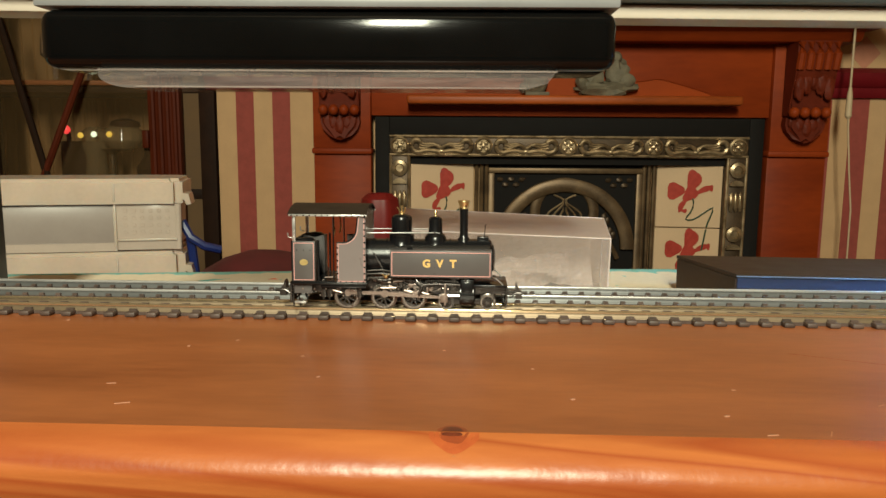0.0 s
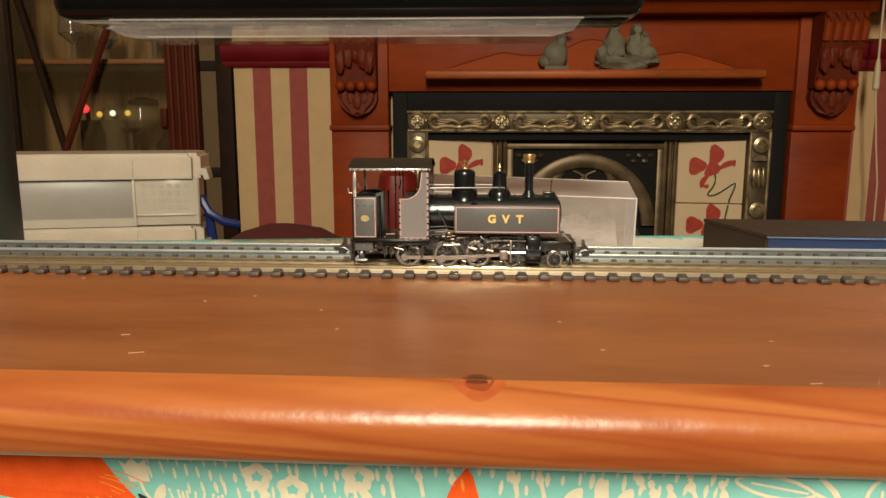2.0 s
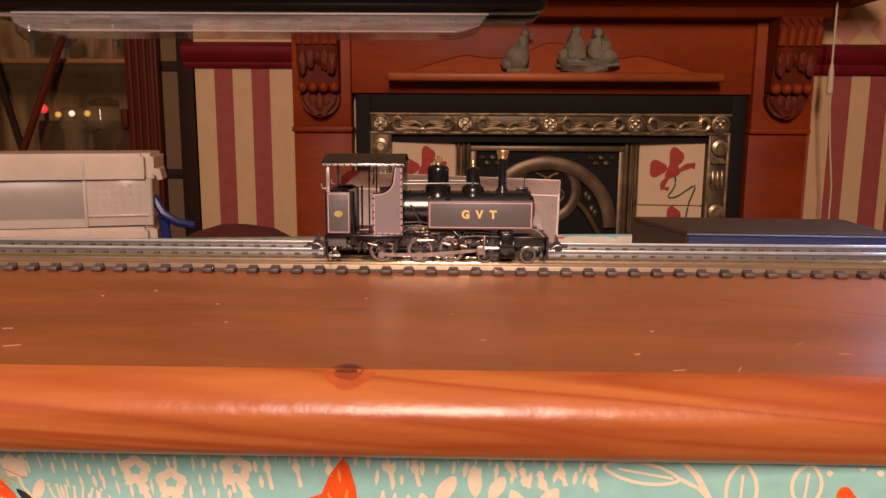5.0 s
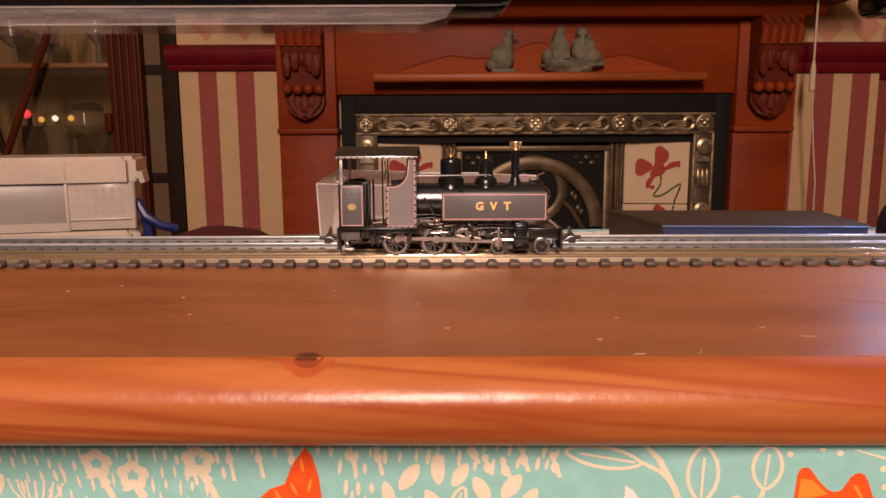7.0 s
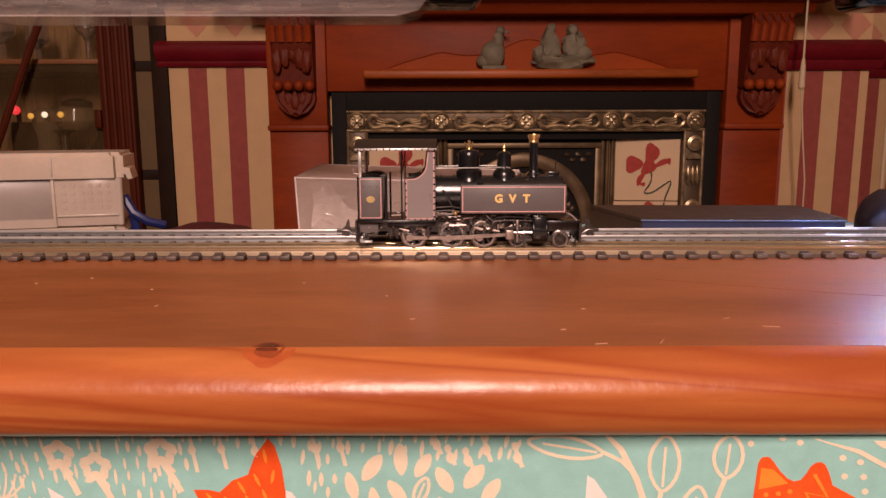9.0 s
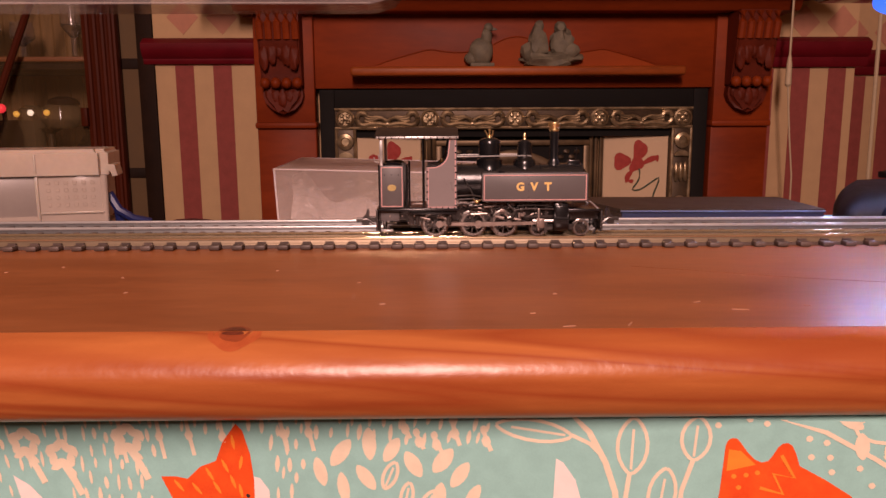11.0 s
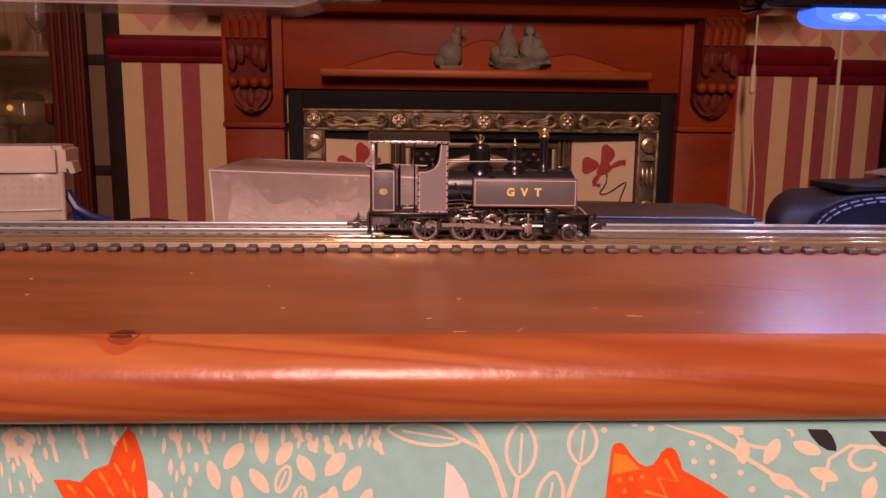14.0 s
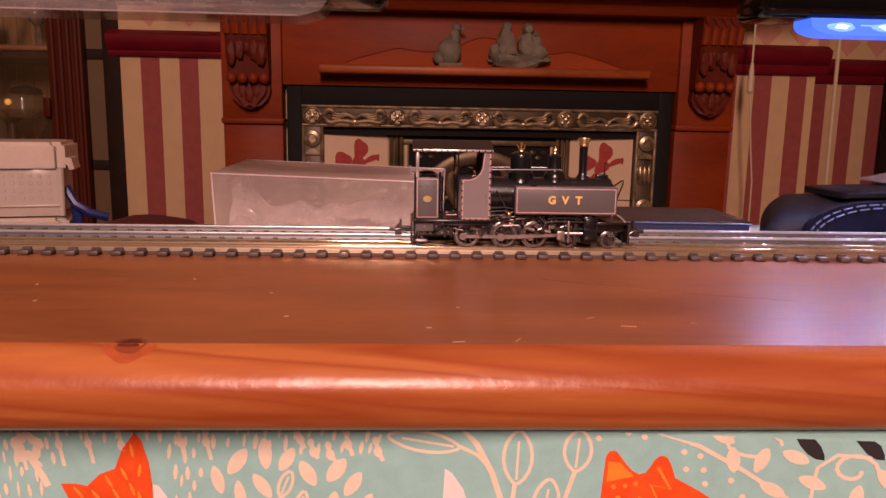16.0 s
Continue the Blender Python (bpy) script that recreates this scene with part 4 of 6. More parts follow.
# grass strokes and stalks
for row in range(8):
    for k in range(44):
        x, z = -79 + 3.0 * k + 1.5 * (row % 2) + rnd.uniform(-0.7, 0.7), -18.6 - 3.5 * row + rnd.uniform(-0.9, 0.9)
        if -20.5 < x < 5 and z < -24 or x > 13 and z < -24 or x > 50 or x < -70 and z < -30 or -54 < x < -42 and z < -35:
            continue
        if any((x - a) ** 2 + (z - b) ** 2 < 16 for a, b in ((-50.4, -28.2), (-41.8, -30.4), (-26.4, -26.0), (-62.0, -44.0))):
            continue
        lean = -14 + 30 * (1 - (x + 78) / 128) + rnd.uniform(-5, 5)
        motif("grass_print", leaf_pts(x * MM, z * MM, rnd.uniform(0.7, 1.15) * MM, rnd.uniform(2.4, 4.2) * MM, lean, 8), CREAM)
for x, z, h in ((-28.6, -26.0, 11), (-20.0, -24.6, 11), (-13.4, -24.0, 10), (-6.0, -24.0, 10), (7.0, -22.4, 9), (12.6, -22.0, 9), (32.6, -20.0, 5), (42.6, -20.4, 6), (48.8, -21.6, 5), (35.4, -22.6, 4), (39.0, -23.0, 4)):
    line_print([(x * MM, (z + h / 2) * MM), ((x + 0.8) * MM, z * MM), ((x + 1.8) * MM, (z - h / 2) * MM)], 0.0009, "stalk_print")
    motif("bud_print", leaf_pts((x + 0.8) * MM, (z - 0.5) * MM, 1.9 * MM, 2.6 * MM, 0, 8), CREAM)
    motif("bud_print", leaf_pts((x + 0.3) * MM, (z + h * 0.36) * MM, 1.5 * MM, 2.0 * MM, 0, 8), CREAM)
for x, z in ((-50.4, -28.2), (-41.8, -30.4), (-26.4, -26.0), (-62.0, -44.0)):
    ring_pts = [(x + (2.6 + 0.5 * math.sin(5 * a)) * math.cos(a), z + (2.2 + 0.4 * math.sin(5 * a)) * math.sin(a)) for a in [2 * math.pi * i / 30 for i in range(31)]]
    line_print([(u * MM, v * MM) for u, v in ring_pts], 0.0019, "flower_print")
    motif("leaf_print", leaf_pts((x + 1.8) * MM, (z - 3.6) * MM, 1.6 * MM, 3.4 * MM, 60, 8), CREAM)
    motif("leaf_print", leaf_pts((x - 1.4) * MM, (z - 3.0) * MM, 1.5 * MM, 3.0 * MM, -70, 8), CREAM)
    line_print([((x + 0.4) * MM, (z - 2.4) * MM), ((x + 2.6) * MM, (z - 5.8) * MM), ((x + 4.2) * MM, (z - 9) * MM)], 0.0016)
for i in range(7):
    k = i / 3 - 1
    line_print([(( -66.0 + k * 6.6) * MM, (-34.0 - 0.4 * abs(k)) * MM), ((-66.0 + k * 5.8) * MM, (-36.2 - 0.3 * (1 - abs(k))) * MM), ((-66.0 + k * 3.4) * MM, (-38.6 - 0.6 * (1 - abs(k))) * MM), (-66.0 * MM, -40.2 * MM)], 0.0006, "umbel_print")
    motif("bud_print", leaf_pts((-66.0 + k * 6.8) * MM, -33.8 * MM, 0.9 * MM, 0.9 * MM, 0, 8), CREAM)
motif("tulip_print", [(a * MM, b * MM) for a, b in ((-86.0, -27.6), (-84.2, -28.6), (-82.4, -26.6), (-80.6, -28.2), (-78.8, -26.6), (-77.8, -32.2), (-83.0, -32.8))], CREAM)
motif("tulip_leaf_print", leaf_pts(-75.4 * MM, -35.4 * MM, 2.8 * MM, 6.4 * MM, -24), CREAM)
line_print([(a * MM, b * MM) for a, b in ((-80.6, -32.0), (-79.4, -35.0), (-77.0, -37.6), (-75.4, -38.2))], 0.0008)
# foxes that show on the flat of the cloth behind the track
for x, y, r in ((0.093, 0.236, 0.011), (0.124, 0.262, 0.012), (-0.098, 0.262, 0.012), (0.090, 0.284, 0.008), (-0.060, 0.268, 0.012)):
    bm = B()
    bm.faces.new([bm.verts.new((x + r * (1 + 0.3 * math.sin(3 * a)) * math.cos(a), y + r * 0.8 * (1 + 0.3 * math.cos(2 * a)) * math.sin(a), CLOTH_Z + 0.0002)) for a in [0.35 * k for k in range(18)]])
    part("fox_print", bm, FOX, cloth, smooth=0)
# overlapping cream patches pale the flat of the cloth behind the board
bm = B()
for k in range(1500):
    x, y = rnd.uniform(-0.35, 0.40), rnd.uniform(0.165, 0.285)
    y = min(y, 0.278 + (0.07 if x > 0 else 0.12) * x)
    c = rnd.uniform(0, 3.1)
    bm.faces.new([bm.verts.new((x + 0.0105 * math.cos(a) * math.cos(c) - 0.0055 * math.sin(a) * math.sin(c), y + 0.0105 * math.cos(a) * math.sin(c) + 0.0055 * math.sin(a) * math.cos(c), CLOTH_Z + 0.0001 + 0.00000015 * k)) for a in [0.63 * i for i in range(10)]])
tagged(part("cream_patches", bm, CREAM, cloth, smooth=0), kind="stuff")

# the board that carries the track
TURN = -1.2
board = tagged(empty("pine_board", pose(0, 0, 0, 0, 0, TURN)), "varnished pine board with a rounded orange front edge", "board")
X0, X1, BACK = -0.42, 0.52, 0.1465
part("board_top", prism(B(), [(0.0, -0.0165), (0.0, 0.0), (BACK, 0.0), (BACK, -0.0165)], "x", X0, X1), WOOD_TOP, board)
RISE, DEEP, ARRIS = 0.00892, 0.0166, radians(28)   # half height and depth of the nosing; where it meets the top
prof = [(DEEP * (math.sin(ARRIS) - math.sin(a)) - 0.0002, -0.00788 + RISE * math.cos(a)) for a in [ARRIS + (math.pi / 2 - ARRIS) * k / 16 for k in range(17)]]
prof += [(DEEP * (math.sin(ARRIS) - 1) * math.cos(a) ** 0.42 - 0.0002, -0.00788 - 0.00862 * math.sin(a) ** 0.85) for a in [math.pi / 2 * k / 14 for k in range(1, 14)]] + [(-0.0002, -0.0165)]
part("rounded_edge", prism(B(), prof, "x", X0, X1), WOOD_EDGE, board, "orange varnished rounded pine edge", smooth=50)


def on_edge(x, th, lift):
    """A place on the rounded edge, th degrees round from the arris."""
    a = ARRIS + radians(th) * 0.82
    return (x, DEEP * math.sin(ARRIS) - (DEEP + lift) * math.sin(a) - 0.0002, -0.00788 + (RISE + lift) * math.cos(a))


def grain_mark(x, th, w, dth, material, name, lift, lean=0.0, tilt=0.0):
    bm = B()
    mid = bm.verts.new(on_edge(x, th, lift))
    last = None
    for q in range(1, 5):
        row = [bm.verts.new(on_edge(x + q / 4 * (w * math.cos(a) * (1 + 0.18 * math.sin(3 * a)) + lean * math.sin(a)), max(1.0, th + q / 4 * (dth * math.sin(a) * (1 + 0.15 * math.cos(2 * a)) + tilt * math.cos(a))), lift)) for a in [2 * math.pi * i / 22 for i in range(22)]]
        for i in range(22):
            j = (i + 1) % 22
            bm.faces.new((mid, row[i], row[j]) if last is None else (last[i], row[i], row[j], last[j]))
        last = row
    return part(name, bm, material, board)


# knot with rings of reddish grain that wrap under it
for k, (w, deep_th) in enumerate(((0.0046, 24), (0.0036, 19), (0.0027, 14))):
    bm = B()
    rows = []
    for i in range(25):
        a = math.pi * i / 24
        r = 1 + 0.05 * math.sin(5 * a + k)
        thick = 0.10 + 0.10 * math.sin(a) ** 2
        rows.append([bm.verts.new(on_edge(w * r * q * math.cos(a) + 0.0004, max(0.6, deep_th * r * q * math.sin(a)), 0.00004 + 0.00001 * k)) for q in (1 - thick, 1, 1 + thick)])
    for p, q in zip(rows, rows[1:]):
        for i in range(2):
            bm.faces.new((p[i], q[i], q[i + 1], p[i + 1]))
    part("knot_ring", bm, PATCH if k < 2 else SWIRL, board)
grain_mark(0.0, 6.5, 0.0022, 7.5, SWIRL, "knot", 0.00007)
grain_mark(0.0, 2.6, 0.0020, 4.8, KNOT, "knot", 0.00010)
bm = B()
bm.faces.new([bm.verts.new((0.0030 * math.cos(a) * (1 + 0.1 * math.sin(5 * a)), -0.00018 + 0.0034 * math.sin(a), 0.00006)) for a in [math.pi * i / 14 for i in range(15)]])
part("knot", bm, SWIRL, board, smooth=0)
bm = B()
bm.faces.new([bm.verts.new((0.0022 * math.cos(a), -0.00012 + 0.0026 * math.sin(a), 0.0001)) for a in [math.pi * i / 14 for i in range(15)]])
part("knot", bm, KNOT, board, smooth=0)
# pale scratches and crumbs on the varnish
for x, y, a, l in ((-0.0755, 0.0125, 20, 0.0034), (-0.0845, 0.026, 10, 0.0022), (0.0275, 0.021, 20, 0.0011), (0.0785, 0.003, 62, 0.0028), (0.105, 0.014, -8, 0.0034), (0.098, 0.021, 30, 0.002), (-0.066, 0.067, 40, 0.0009), (-0.129, 0.088, 40, 0.0011), (0.060, 0.012, 15, 0.0012), (-0.043, 0.052, 0, 0.0008),
                   (0.0675, 0.030, 0, 0.0009), (0.020, 0.044, 0, 0.0008), (0.066, 0.0016, 10, 0.0026), (0.121, 0.017, -30, 0.0014), (-0.035, 0.034, 70, 0.001), (-0.078, 0.060, 0, 0.0009), (0.120, 0.050, -10, 0.0008), (-0.004, 0.060, 0, 0.0007)):
    w = 0.00013 if l > 0.0015 else 0.0003
    bm = box(B(), -l / 2, l / 2, -w, w, 0.0, 0.00012)
    ob = part("scratch", bm, SPECK, board)
    ob.matrix_basis = pose(x, y, 0.0, 0, 0, a)
part("long_scratch", tube(B(), [(0.094, 0.063, 0.00002), (0.114, 0.0545, 0.00002), (0.133, 0.046, 0.00002), (0.156, 0.039, 0.00002)], 0.00005, 4), SWIRL, board)

# ---- tracks ----
RAIL_H = 0.0038


def track(name, y, gauge, length, pitch, width, height, rail, label):
    """A length of model track: sleepers with chairs, webs between them, and two rails."""
    tr = tagged(empty(name, pose(0, 0, 0, 0, 0, TURN)), label, "model track", group="model tracks on the board")
    bm = box(B(), -width / 2, width / 2, -length / 2, length / 2, 0.0001, 0.0017, 0.0005, 2)
    for s in (-1, 1):
        for k in (-1, 1):
            box(bm, -width * 0.36, width * 0.36, s * gauge / 2 + k * 0.0013 - 0.0004, s * gauge / 2 + k * 0.0013 + 0.0004, 0.0016, 0.0023)
    me = mesh_of("sleeper", bm, SLEEPER)
    n = int((X1 - X0 - 0.02) / pitch)
    for i in range(n):
        share("sleeper", me, tr, pose(X0 + 0.012 + i * pitch, y, 0))
    for s in (-1, 1):
        yy = y + s * gauge / 2
        part("web", box(B(), X0 + 0.01, X1 - 0.01, yy - 0.0012, yy + 0.0012, 0.0001, 0.00115), SLEEPER, tr)
        h = height
        foot = 0.0012
        part("rail_web", prism(B(), [(yy - 0.0010, foot), (yy + 0.0010, foot), (yy + 0.0009, foot + 0.0004), (yy + 0.00042, foot + 0.0008), (yy + 0.00036, h - 0.00085), (yy - 0.00036, h - 0.00085), (yy - 0.00042, foot + 0.0008), (yy - 0.0009, foot + 0.0004)], "x", X0 + 0.004, X1 - 0.004), WEB if rail is RAIL else WEB_GREY, tr, smooth=50)
        head = [(0.00052, -0.0009), (0.00055, -0.0004), (0.00050, -0.0002), (0.00038, -0.00007), (0.0002, 0.0)]
        part("rail_head", prism(B(), [(yy + u, h + v) for u, v in head] + [(yy - u, h + v) for u, v in reversed(head)], "x", X0 + 0.004, X1 - 0.004), rail, tr, smooth=60)
    return tr


track("narrow_gauge_track", 0.1020, 0.0094, 0.0185, 0.00725, 0.0036, RAIL_H, RAIL, "narrow gauge model track with brown sleepers and golden rails")
track("standard_gauge_track", 0.1290, 0.0163, 0.0300, 0.0063, 0.0024, 0.0040, RAIL_GREY, "standard gauge model track with grey steel rails")

# ---- gantry and strip lights ----
gantry = tagged(empty("light_gantry"), "grey steel gantry with an off-white strip, standing on the cloth", "gantry")
for x0, x1, top in ((-0.232, -0.1945, 0.1146), (0.440, 0.478, 0.1096)):
    part("upright", box(B(), x0, x1, 0.153, 0.171, CLOTH_Z + 0.0005, top, 0.0015), POST, gantry)
beam = part("beam", box(B(), -0.232, 0.478, 0.154, 0.182, 0.1108, 0.140, 0.0015), POST, gantry)
strip = part("strip", box(B(), -0.1940, 0.4395, 0.1595, 0.178, 0.1050, 0.1106, 0.001), OFFWHITE, gantry)
for ob in (beam, strip):
    ob.matrix_basis = pose(0, 0, 0.0027, 0, 0.43, 0)


def strip_light(x0, x1, y, dz, lit, deep):
    ob = tagged(empty("strip_light", pose((x0 + x1) / 2, y, 0.0755 + dz)), "lit black strip light with a glowing blue diffuser" if lit else "glossy black strip light with a clear plastic diffuser, unlit", "strip light", group="strip lights on the gantry")
    w = (x1 - x0) / 2
    bm = box(B(), -w, w, 0.0, deep, 0.0060, 0.0246, 0.0045, 4)
    part("housing", bm, GLOSS, ob)
    part("top_rim", box(B(), -w - 0.0005, w + 0.0005, -0.0005, deep + 0.0005, 0.0249, 0.0285, 0.001), RIM, ob)
    part("bracket", box(B(), -0.02, 0.02, deep - 0.012, 0.168 - y, 0.0286, 0.0322 - dz, 0.0004), RIM, ob)
    wi = w - 0.0185
    prof = [(-wi, 0.0060)] + [(-wi + 0.011 * (1 - math.cos(a)), 0.0042 * (1 - math.sin(a))) for a in [math.pi / 2 * k / 8 for k in range(9)]]
    prof += [(wi - 0.010, 0.0), (wi - 0.003, 0.002), (wi, 0.0060)]
    dif = part("diffuser", prism(B(), prof, "y", 0.001, deep - 0.014), BLUE_LED if lit else DIFFUSER, ob, "glowing blue diffuser" if lit else "clear plastic diffuser")
    if not lit:
        # two pale tubes draw the highlights along the diffuser's front
        for z, y in ((0.0055, 0.0006), (0.0004, 0.0008)):
            part("diffuser_glint", tube(B(), [(-wi + (0.012 if z < 0.002 else 0), y, z), (wi - (0.010 if z < 0.002 else 0), y, z)], 0.00025, 6), EDGE_GLINT, ob)
    for i in range(9):
        x = -wi + 0.012 + i * (2 * wi - 0.024) / 8
        # each LED's soft glow on the diffuser is drawn as emissive blobs and streaks
        if lit:
            led = part("led", blob(B(), (x, 0.0014, 0.0030), (0.0062, 0.0009, 0.0017), 0.25, 3, i), LED_BLOOM, ob, "pale blue glowing spot")
            part("core", blob(B(), (x, 0.0008, 0.0030), (0.0030, 0.0006, 0.0009), 0.4, 3, i + 20), HOT_LED, led, "white hot core")
            if i < 8:
                part("light_streak", tube(B(), [(x + 0.007, 0.0009, 0.0036), (x + 0.015, 0.0009, 0.0036)], 0.0003, 6), LED_BLOOM, ob)
        else:
            part("led", box(B(), x - 0.0015, x + 0.0015, 0.012, 0.015, 0.0050, 0.0059), OFFWHITE, ob)
    return ob


strip_light(-0.1335, 0.0505, 0.095, 0.0, False, 0.036)
strip_light(0.1875, 0.3830, 0.130, 0.0026, True, 0.028)

# ---- things behind the board ----
def clear_box():
    """An old box of thin clear plastic, a little warped: its left end stands taller than its right."""
    x0, y0, z0 = 0.021, 0.172, CLOTH_Z + 0.0006
    ob = tagged(empty("clear_plastic_box", pose(x0, y0, z0)), "frosted clear plastic box with crumpled film inside, on the cloth", "plastic box")
    top = [(-0.046, 0.004, 0.0371), (0.045, -0.002, 0.0348), (0.058, 0.082, 0.0348), (-0.050, 0.107, 0.0369)]
    low = [(x * 0.975 + 0.0005, y * 0.985 + 0.0006, 0.0) for x, y, z in top]

    def slab(name, quad, inward):
        bm = B()
        n = 22
        grid = []
        for i in range(n + 1):
            u = i / n
            row = []
            for j in range(n + 1):
                v = j / n
                p = [(quad[0][k] * (1 - u) + quad[1][k] * u) * (1 - v) + (quad[3][k] * (1 - u) + quad[2][k] * u) * v for k in range(3)]
                sag = (0.0010 * noise.noise((u * 2.3 + quad[0][0] * 60, v * 2.1, quad[0][1] * 40)) + 0.0007 * abs(noise.noise((u * 4.0, v * 5.0 + u * 3.0, 3.0)))) * 16 * u * (1 - u) * v * (1 - v)
                row.append(bm.verts.new(Vector(p) + Vector(inward) * sag))
            grid.append(row)
        for i in range(n):
            for j in range(n):
                bm.faces.new((grid[i][j], grid[i + 1][j], grid[i + 1][j + 1], grid[i][j + 1]))
        bmesh.ops.solidify(bm, geom=bm.faces[:], thickness=0.0004)
        part(name, bm, {"front": FROST_FRONT, "top": FROST_LIT_TOP}.get(name, FROST), ob)

    slab("front", [low[0], low[1], top[1], top[0]], (0, 1, 0))
    slab("side", [low[1], low[2], top[2], top[1]], (1, 0, 0))
    slab("back", [low[2], low[3], top[3], top[2]], (0, 1, 0))
    slab("side", [low[3], low[0], top[0], top[3]], (1, 0, 0))
    slab("top", [top[0], top[1], top[2], top[3]], (0, 0, 1))
    # pale tubes along the box's edges stand in for their highlights
    for i in range(4):
        part("edge", tube(B(), [top[i], top[(i + 1) % 4]], 0.00036, 6), FROST_GLINT, ob)
        part("edge", tube(B(), [low[i], top[i]], 0.00036, 6), FROST_GLINT, ob)
    # crumpled film that sags inside the front
    bm = B()
    g = []
    for i in range(37):
        u = i / 36
        col = []
        for j in range(17):
            v = j / 16
            fold = 0.007 * noise.noise((u * 5.5 + v * 2.0, v * 3.0 - u, 2.0)) + 0.004 * abs(noise.noise((u * 11, v * 7 + u * 6, 7.0)))
            rim = 0.0200 + 0.012 * math.exp(-(u / 0.16) ** 2) + 0.011 * max(0.0, u - 0.45) + 0.006 * noise.noise((u * 7, 1.0, 0.0))
            col.append(bm.verts.new((-0.0415 + 0.083 * u, 0.0125 + 0.012 * v + fold, 0.001 + rim * v)))
        g.append(col)
    for i in range(36):
        for j in range(16):
            bm.faces.new((g[i][j], g[i + 1][j], g[i + 1][j + 1], g[i][j + 1]))
    part("film", bm, FILM, ob, "crumpled clear film", smooth=25)
    part("packing_scrap", blob(B(), (0.024, 0.010, 0.0072), (0.010, 0.004, 0.0055), 0.4, 3, 3), LEATHER, ob, "dark scrap inside")
    return ob


clear_box()
case = tagged(empty("flat_case", pose(0.1230, 0.178, CLOTH_Z + 0.0006, 0, 0, -4)), "flat black case with a navy blue side", "case")
part("lid", prism(B(), [(0.0, 0.0), (0.087, 0.0), (0.087, 0.052), (-0.0145, 0.052)], "z", 0.0172, 0.0188), LIDDING, case, "brown-black lid")
part("lid_edge", tube(B(), [(0.0, -0.0002, 0.0178), (0.087, -0.0002, 0.0178)], 0.0004, 6), STITCH, case)
part("body", prism(B(), [(0.0008, 0.0004), (0.0866, 0.0004), (0.0866, 0.0515), (-0.0135, 0.0515)], "z", 0.0, 0.0171), NAVY, case, "navy blue side")
part("end_cap", prism(B(), [(-0.0002, 0.0006), (0.0006, 0.0006), (-0.0137, 0.0512), (-0.0143, 0.0512)], "z", 0.0005, 0.0170), LIDDING, case)
pouch = tagged(empty("leather_pouch", pose(0.2060, 0.152, CLOTH_Z + 0.0006)), "soft black leather pouch with a stitched navy front panel", "pouch")
bm = box(B(), 0.0, 0.15, 0.004, 0.048, 0.0, 0.0300, 0.0115, 6)
for v in bm.verts:
    v.co.x += (v.co.y - 0.004) * 0.5 * (1 - v.co.x / 0.15)
    if v.co.z > 0.014:
        v.co.z *= 0.76 + 0.24 * max(0.0, min(1.0, (v.co.x - 0.002) / 0.034))
    v.co.z += 0.0035 * max(0.0, min(1.0, (v.co.x - 0.004) / 0.05)) * (v.co.z > 0.014)
part("body", bm, LEATHER, pouch)
arc = [(0.018 + 0.030 * (1 - math.sin(a)), 0.0165 + 0.0140 * math.cos(a)) for a in [math.pi / 2 * k / 8 for k in range(8, -1, -1)]]
poly = [(0.018, 0.001)] + arc + [(0.148, 0.0312), (0.148, 0.001)]
bm = prism(B(), poly, "y", 0.0005, 0.0045)
bmesh.ops.bevel(bm, geom=[e for e in bm.edges], offset=0.0006, segments=2, affect="EDGES")
front = part("front_panel", bm, NAVY_DARK, pouch, "navy blue stitched panel")
for off in (0.0016, 0.0034):
    seam = [(x + off, z - off * 0.8) for x, z in arc[1:]] + [(0.146, 0.0312 - off * 0.8)]
    for i in range(len(seam) - 1):
        n = 1 if i < len(seam) - 2 else 26
        for k in range(n):
            (xa, za), (xb, zb) = seam[i], seam[i + 1]
            p = (xa + (xb - xa) * (k + 0.12) / n, 0.0003, za + (zb - za) * (k + 0.12) / n)
            q = (xa + (xb - xa) * (k + 0.82) / n, 0.0003, za + (zb - za) * (k + 0.82) / n)
            part("stitch", tube(B(), [p, q], 0.00035, 5), STITCH, front)
bm = box(B(), 0.040, 0.150, 0.012, 0.046, 0.0300, 0.0362, 0.0029, 4)
for v in bm.verts:
    if v.co.z > 0.033:
        v.co.z -= 0.0030 * max(0.0, 1 - (v.co.x - 0.040) / 0.035) ** 2
part("flap", bm, LEATHER, pouch)
wrap = part("clear_wrapper", prism(B(), [(-0.03, 0.0), (0.05, 0.0), (0.05, 0.006), (-0.01, 0.004)], "y", -0.02, 0.02), CLEAR)
wrap.matrix_basis = pose(0.306, 0.186, CLOTH_Z + 0.0366)
tagged(wrap, "scrap of clear plastic wrapping on the pouch", "wrapper")


